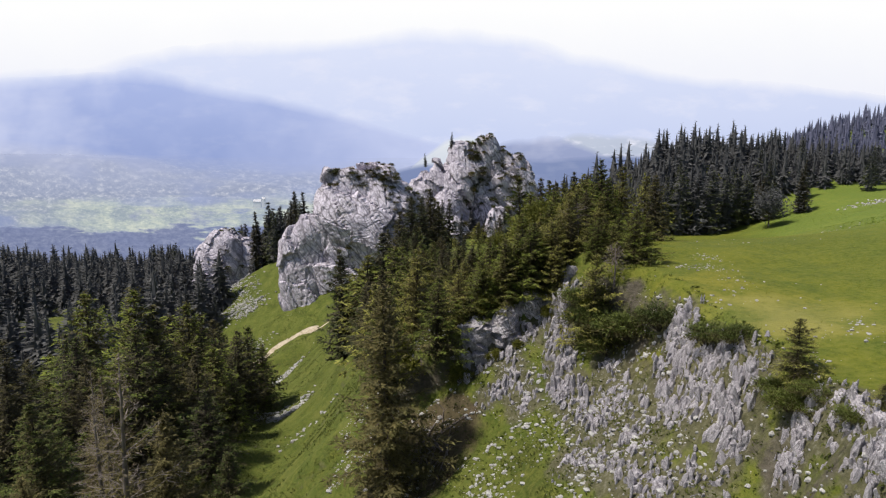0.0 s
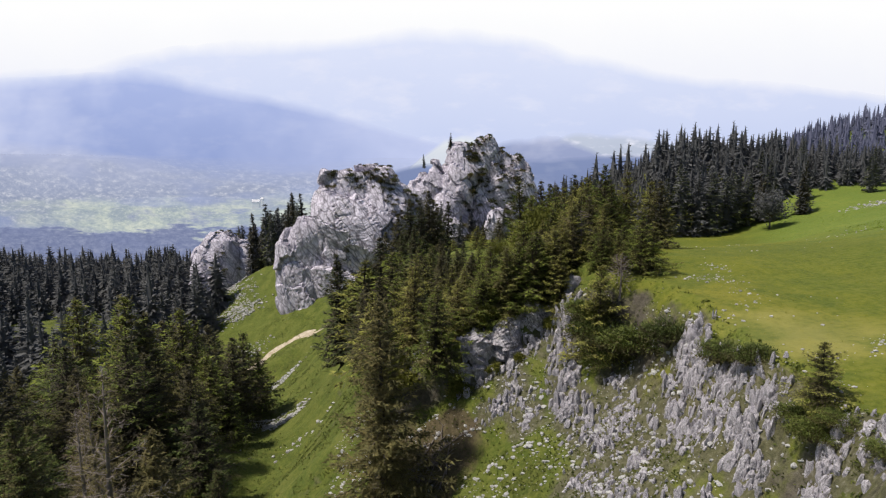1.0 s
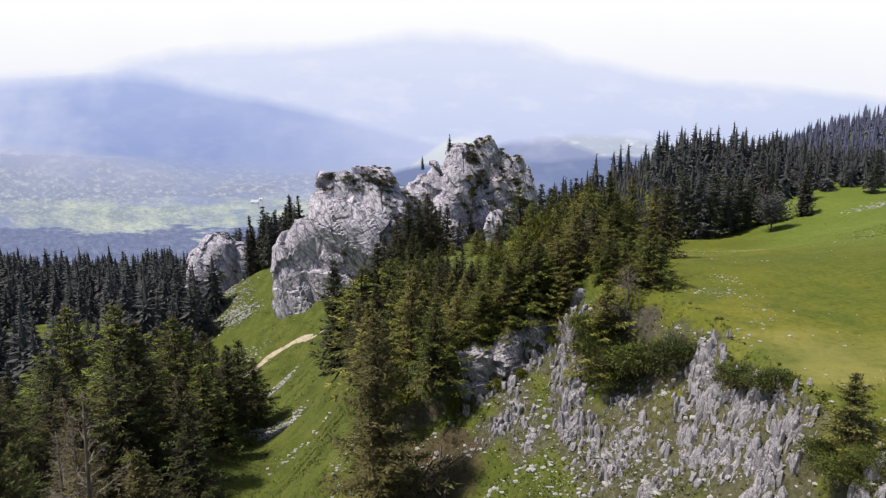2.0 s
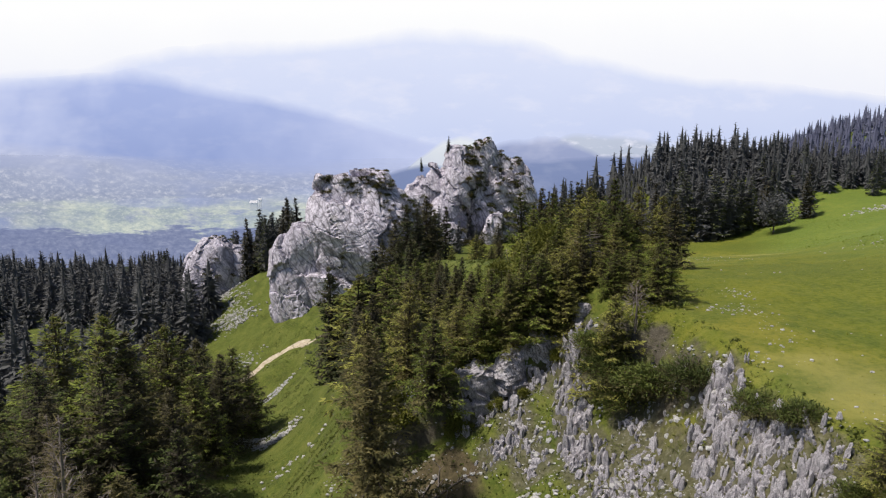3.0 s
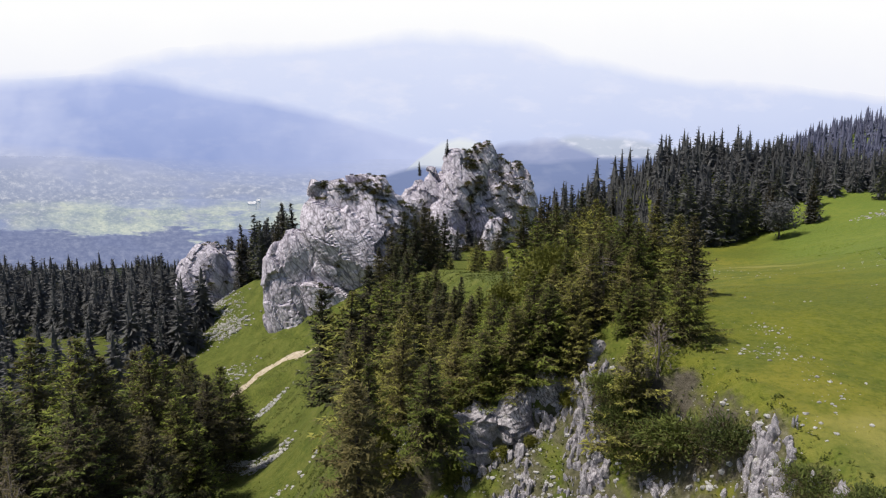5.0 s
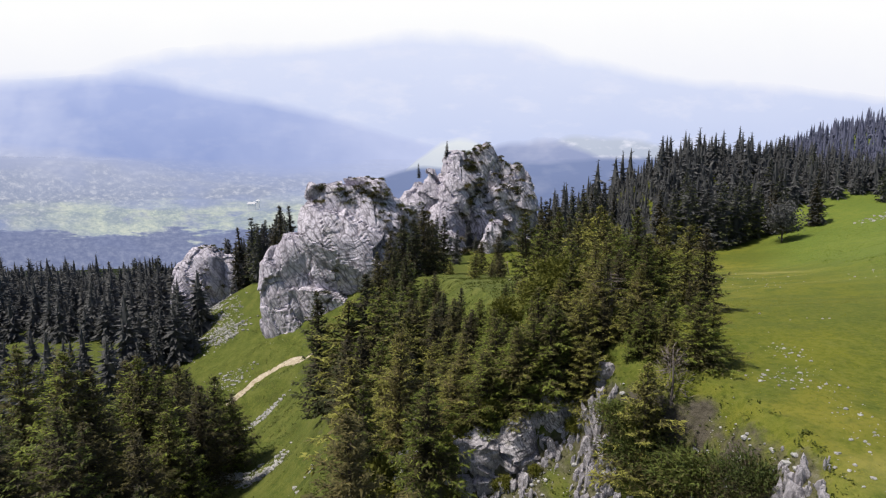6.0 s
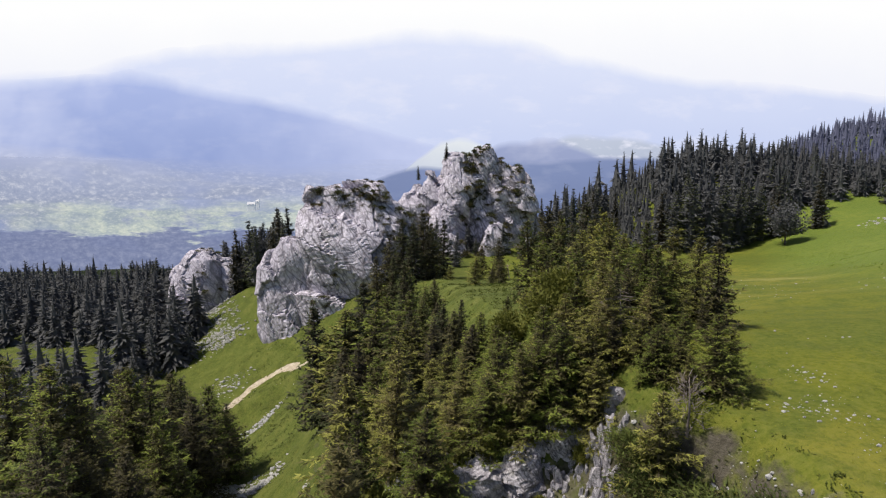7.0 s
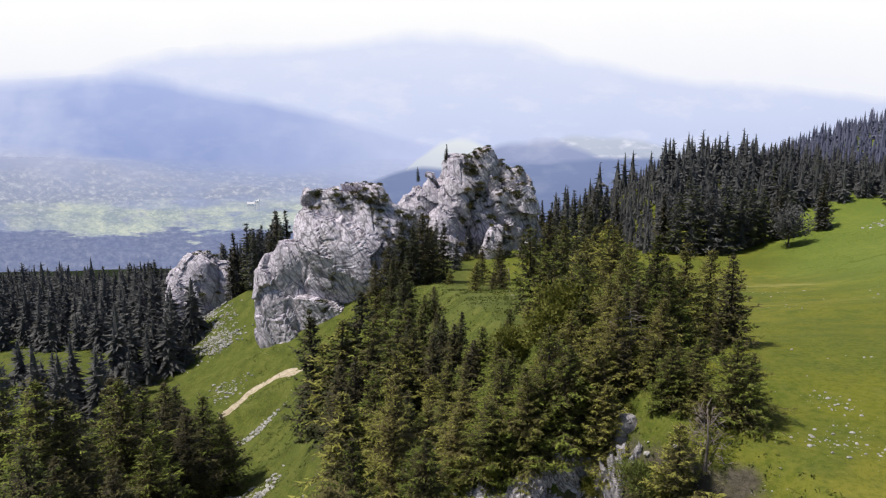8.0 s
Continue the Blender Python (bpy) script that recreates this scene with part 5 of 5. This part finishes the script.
def surface_top(root, x, y, reach):
    """The highest rock near (x, y)."""
    tops = []
    for ob in root.children:
        p = np.zeros(len(ob.data.vertices) * 3)
        ob.data.vertices.foreach_get("co", p)
        p = p.reshape(-1, 3) + np.array(root.matrix_world.translation)
        near = p[(np.abs(p[:, 0] - x) < reach) & (np.abs(p[:, 1] - y) < reach)]
        if len(near):
            tops.append(near[:, 2].max())
    return max(tops) if tops else None


def face_point(root, x, z, reach):
    """The outermost rock towards the south at (x, z)."""
    best = None
    for ob in root.children:
        p = np.zeros(len(ob.data.vertices) * 3)
        ob.data.vertices.foreach_get("co", p)
        p = p.reshape(-1, 3) + np.array(root.matrix_world.translation)
        near = p[(np.abs(p[:, 0] - x) < reach) & (np.abs(p[:, 2] - z) < reach)]
        if len(near) and (best is None or near[:, 1].min() < best):
            best = near[:, 1].min()
    return best


scrub = Stand([bush(4.0, 2.4, 640, 311, (BROWN_NEEDLES, NEEDLES), 0.38, (0.2, 0.36), 1.0, 16), bush(3.4, 2.0, 560, 312, (NEEDLES, DARK_SHOOTS), 0.36, (0.2, 0.36), 1.0, 16)],
              "dark shrub rooted on the limestone crag", "shrubs on the crags", "bush")
rr = random.Random(3)
for rock, x0, x1, y0, y1, count, size in [(pinnacle, -25, -10, 146, 156, 16, 0.8), (back, 8, 27, 199, 210, 40, 1.1), (back, 9, 14, 200, 206, 8, 1.6), (knob, -63, -56, 176, 182, 6, 0.9)]:
    for _ in range(count):
        x, y = rr.uniform(x0, x1), rr.uniform(y0, y1)
        z = surface_top(rock, x, y, 0.8)
        if z is not None:
            scrub.plant(x, y, size * rr.uniform(0.6, 1.2), z=z, sink=size * 0.75, fat=rr.uniform(0.9, 1.3))
for rock, x0, x1, z0, z1, count, size in [(pinnacle, -22, -10, 19.5, 24, 24, 1.1), (pinnacle, -13, -5, 6, 20, 30, 1.1), (pinnacle, -27, -20, -6, 8, 14, 0.8), (pinnacle, -26, -24, 20, 24, 6, 1.0),
                                          (back, 8, 28, 8, 27, 46, 1.6), (back, -9, -2, 2, 16, 12, 1.5), (back, -4, 26, -3, 8, 26, 1.8), (knob, -66, -54, -4, 2, 8, 1.0)]:
    for _ in range(count):
        x, z = rr.uniform(x0, x1), rr.uniform(z0, z1)
        y = face_point(rock, x, z, 0.8)
        if y is not None:
            scrub.plant(x, y + 0.7 * size, size * rr.uniform(0.8, 1.4), z=z, sink=size * 0.8, fat=rr.uniform(0.8, 1.3))
pines.close()
scrub.close()


def dead_shrub(x, y, height, width, seed):
    """Bare grey-brown twigs forking from a stem."""
    r = np.random.RandomState(seed)
    root = new("dead_shrub")
    root.matrix_world = pose(x, y, gz(x, y) - 0.1)
    v, f = tube([(0, 0, -0.2), (0.05, 0, height * 0.5), (0.0, 0.08, height)], [0.07, 0.045, 0.01], 6)
    part("stem", mesh_of("stem", v, f, [DEAD_WOOD]), root)
    n = 420
    t = r.uniform(0.1, 0.95, n)
    a = r.uniform(0, 6.28, n)
    reach = width / 2 * (1 - 0.7 * t) * r.uniform(0.1, 1, n)
    p = np.stack([np.cos(a) * reach, np.sin(a) * reach, height * t + 0.25 * reach], -1)
    d = np.stack([np.cos(a), np.sin(a), 0.4 + 0 * a], -1) + r.normal(0, 0.5, (n, 3))
    d /= np.linalg.norm(d, axis=1, keepdims=True)
    v, f = sprays(p, d, r.uniform(0.2, 0.6, n), np.full(n, 0.035), 0 * t, r)
    part("twig_tangle", mesh_of("twig_tangle", v, f, [DEAD_WOOD], flat=True), root)
    return tagged(root, "leafless grey shrub of dead twigs", "shrub")


dead_shrub(10.3, 36.3, 2.6, 2.0, 401)


def dead_tree(x, y, top, seed):
    """A standing dead spruce: a grey stem and bare boughs that curve up."""
    r = random.Random(seed)
    z0 = gz(x, y)
    height = top - z0
    root = new("dead_tree")
    root.matrix_world = pose(x, y, z0 - 0.2)
    v, f = tube([(0, 0, -0.2), (0.1, 0, height * 0.5), (0, 0.1, height)], [0.10, 0.07, 0.015], 7)
    part("trunk", mesh_of("trunk", v, f, [DEAD_WOOD]), root)
    for n in range(24):
        h = height * r.uniform(0.5, 0.97)
        a, ln = r.uniform(0, 6.28), r.uniform(0.4, 1.3)
        c, q = math.cos(a), math.sin(a)
        v, f = tube([(0, 0, h), (c * ln * 0.5, q * ln * 0.5, h + 0.05), (c * ln, q * ln, h + r.uniform(-0.2, 0.35) * ln)], [0.022, 0.016, 0.006], 5)
        part("bough", mesh_of("bough", v, f, [DEAD_WOOD]), root)
    return tagged(root, "bare grey dead spruce among green ones", "tree")


def fallen_branch(x, y, length, turn, seed):
    """A dead spruce bough on the ground, with short side twigs."""
    r = random.Random(seed)
    root = new("fallen_branch")
    sx, sy = slope_of(x, y)
    c, s = math.cos(radians(turn)), math.sin(radians(turn))
    root.matrix_world = pose(x, y, gz(x, y) + 0.08, 0, -math.degrees(math.atan(sx * c + sy * s)), turn)
    h = length / 2
    v, f = tube([(-h, 0, 0), (0, 0.06, 0.05), (h, 0, 0.02)], [0.05, 0.035, 0.012], 5)
    part("stem", mesh_of("stem", v, f, [DEAD_WOOD]), root)
    for n in range(8):
        a, e = r.uniform(-h, h), r.choice((-1, 1))
        v, f = tube([(a, 0, 0.03), (a + 0.2, e * 0.2, 0.1), (a + 0.35, e * 0.45, 0.12)], [0.02, 0.014, 0.006], 4)
        part("twig", mesh_of("twig", v, f, [DEAD_WOOD]), root)
    return tagged(root, "dead brown spruce branch lying on the slope", "branch", "fallen branches under the spruces")


fr = random.Random(12)
for n in range(22):
    t = fr.random()
    fallen_branch(0.20 + t * (-2.90) + fr.gauss(0, 0.6), 36.50 + t * (-1.10) + fr.gauss(0, 0.6), fr.uniform(1.0, 2.6), fr.uniform(0, 360), n)
def round_tree(x, y, width, height, seed):
    """A broad-crowned tree at the wood's edge: a trunk with limbs and a leafy dome."""
    r = np.random.RandomState(seed)
    root = new("broadleaf_tree")
    root.matrix_world = pose(x, y, gz(x, y) - 0.2)
    vs, fs, off, ends = [], [], 0, []
    for n in range(9):
        a, d = 6.28 * n / 9 + r.uniform(-0.3, 0.3), r.uniform(0.25, 0.8)
        c = np.array([math.cos(a) * d * width / 2, math.sin(a) * d * width / 2, height * r.uniform(0.45, 0.9 - 0.3 * d)])
        ends.append(c)
        v, f = tube([(0, 0, -0.3), (0, 0, height * 0.28), tuple(c * np.array([0.5, 0.5, 0.8])), tuple(c)], [0.24, 0.19, 0.10, 0.03], 6)
        vs.append(v), fs.extend([[i + off for i in q] for q in f])
        off += len(v)
    part("trunk", mesh_of("trunk", np.concatenate(vs), fs, [BARK]), root)
    n = 2600
    c = np.array(ends)[r.randint(0, 9, n)]
    p = c + r.normal(0, 1, (n, 3)) * np.array([width, width, height]) * 0.115
    d = r.normal(0, 1, (n, 3)) + np.array([0, 0, 0.2])
    d /= np.linalg.norm(d, axis=1, keepdims=True)
    v, f = twigs(p, d, r.uniform(0.35, 0.8, n), r.uniform(0.3, 0.5, n), r.uniform(0, 0.2, n), r)
    part("crown", mesh_of("crown", v, f, [FAR_NEEDLES], flat=True), root)
    return tagged(root, "dark round-crowned tree at the edge of the wood", "tree")


round_tree(96.5, 184, 9.5, 12.5, 61)
dead_tree(9.5, 43.4, 26.2, 1)
dead_tree(6.4, 41.2, 21.8, 2)


def broadleaf(width, height, count, seed):
    """A rounded leafy shrub with several stems."""
    ob = bush(width, height, count, seed, (BROADLEAF, BROADLEAF), 0.24, (0.28, 0.45), 1.4)
    ob.name = "leafy_shrub"
    return ob


leafy = Stand([broadleaf(3.2, 3.4, 4200, 321), broadleaf(2.6, 2.8, 3600, 322)], "olive-green leafy shrub between the spruces", "leafy shrubs on the crest", "bush")
for x, y, h in [(8.6, 52.5, 3.4), (6.8, 49.5, 2.8), (3.2, 41.0, 1.6), (9.2, 36.6, 2.0), (-2.8, 40.5, 2.6), (5.0, 52.5, 2.6), (1.3, 39.5, 1.5), (3.4, 39.2, 0.9), (6.9, 39.4, 0.9), (4.9, 39.0, 0.7)]:
    leafy.plant(x, y, h, sink=0.15)
leafy.close()


def herb_field(name, label, spots, size, material, seed, blades=4):
    r = np.random.RandomState(seed)
    spots = np.repeat(np.array(spots), blades, 0)
    n = len(spots)
    p = np.stack([spots[:, 0] + r.normal(0, size * 0.3, n), spots[:, 1] + r.normal(0, size * 0.3, n), np.zeros(n)], -1)
    p[:, 2] = ground_z(p[:, 0], p[:, 1]) - 0.02
    d = r.normal(0, 0.55, (n, 3))
    d[:, 2] = r.uniform(0.35, 1.0, n)
    d /= np.linalg.norm(d, axis=1, keepdims=True)
    v, f = sprays(p, d, size * r.uniform(0.5, 1.3, n), r.uniform(0.10, 0.24, n), r.uniform(0.1, 0.5, n), r)
    return tagged(new(name, mesh_of(name, v, f, [material], flat=True)), label, "grass", kind="stuff")


herb_field("slope_grass", "tufts of grass and herbs on the stony slope", clustered(11000, -14, 15, 14, 60, lambda x, y, c: (on_slope(x, y) > -0.5) & (vnoise(x * 0.5, y * 0.5, 21.0) > -0.7 + 1.2 * c)), 0.20, HERBS, 1)
herb_field("meadow_grass", "short grass tufts of the grazed meadow", clustered(7000, 9, 40, 14, 60, lambda x, y, c: on_slope(x, y) < 0.5), 0.09, PALE_HERBS, 2, 3)
herb_field("gully_grass", "tufts of grass in the green gully", clustered(12000, -45, 22, 46, 150, lambda x, y, c: ((on_slope(x, y) > 0.5) | ((y > 64) & (x < 4 + 0.13 * y))) & (x > -0.42 * y) & (vnoise(x * 0.35, y * 0.35, 13.0) > -0.6 + 1.2 * c)), 0.3, HERBS, 4, 3)
herb_field("bracken", "low green bracken on the rising meadow", clustered(6000, 24, 150, 45, 195, lambda x, y, c: (x > 17 + 0.42 * y) & (x < 0.72 * y + 24) & (vnoise(x * 0.12, y * 0.12, 5.0) > -0.5 + c)), 0.26, FERN, 3, 3)


# ---- post and far houses ----
def post(x, y, height, lean):
    root = new("wooden_post")
    root.matrix_world = pose(x, y, gz(x, y) - 0.3, 0, lean, 0)
    v, f = tube([(0, 0, 0), (0.02, 0, height * 0.5), (0, 0, height)], [0.12, 0.11, 0.09], 7)
    part("pole", mesh_of("pole", v, f, [POST_WOOD]), root)
    v, f = tube([(-0.7, 0.12, height - 0.6), (0, 0.12, height - 0.45), (0.7, 0.12, height - 0.3)], [0.07, 0.07, 0.06], 6)
    part("crossbar", mesh_of("crossbar", v, f, [POST_WOOD]), root)
    tagged(root, "weathered leaning wooden post in the grass", "post")


post(16.5, 150, 3.6, -8)

PLASTER = plain_material("white_plaster", (0.86, 0.86, 0.85), (0.92, 0.92, 0.91), 0.3)
ROOFING = plain_material("grey_roofing", (0.52, 0.52, 0.56), (0.62, 0.62, 0.66), 0.4)


def house(x, y, z, w, d, h, label):
    root = new("house")
    root.matrix_world = pose(x, y, z)
    a, b = w / 2, d / 2
    v = [(-a, -b, -20), (a, -b, -20), (a, b, -20), (-a, b, -20), (-a, -b, h), (a, -b, h), (a, b, h), (-a, b, h), (-a, 0, h + d * 0.45), (a, 0, h + d * 0.45)]
    part("wall", mesh_of("wall", v, [[0, 1, 5, 4], [1, 2, 6, 9, 5], [2, 3, 7, 6], [3, 0, 4, 8, 7]], [PLASTER], flat=True), root)
    e = 1.0
    v = [(-a - e, -b - e, h - 0.5), (a + e, -b - e, h - 0.5), (a + e, 0, h + d * 0.45 + 0.6), (-a - e, 0, h + d * 0.45 + 0.6), (-a - e, b + e, h - 0.5), (a + e, b + e, h - 0.5)]
    part("roof", mesh_of("roof", v, [[0, 1, 2, 3], [3, 2, 5, 4]], [ROOFING], flat=True), root)
    tagged(root, label, "house")


house(-742, 2560, -220, 30, 18, 14, "large white house in the hazy valley")
house(-722, 2580, -216, 12, 12, 20, "white tower beside the valley house")
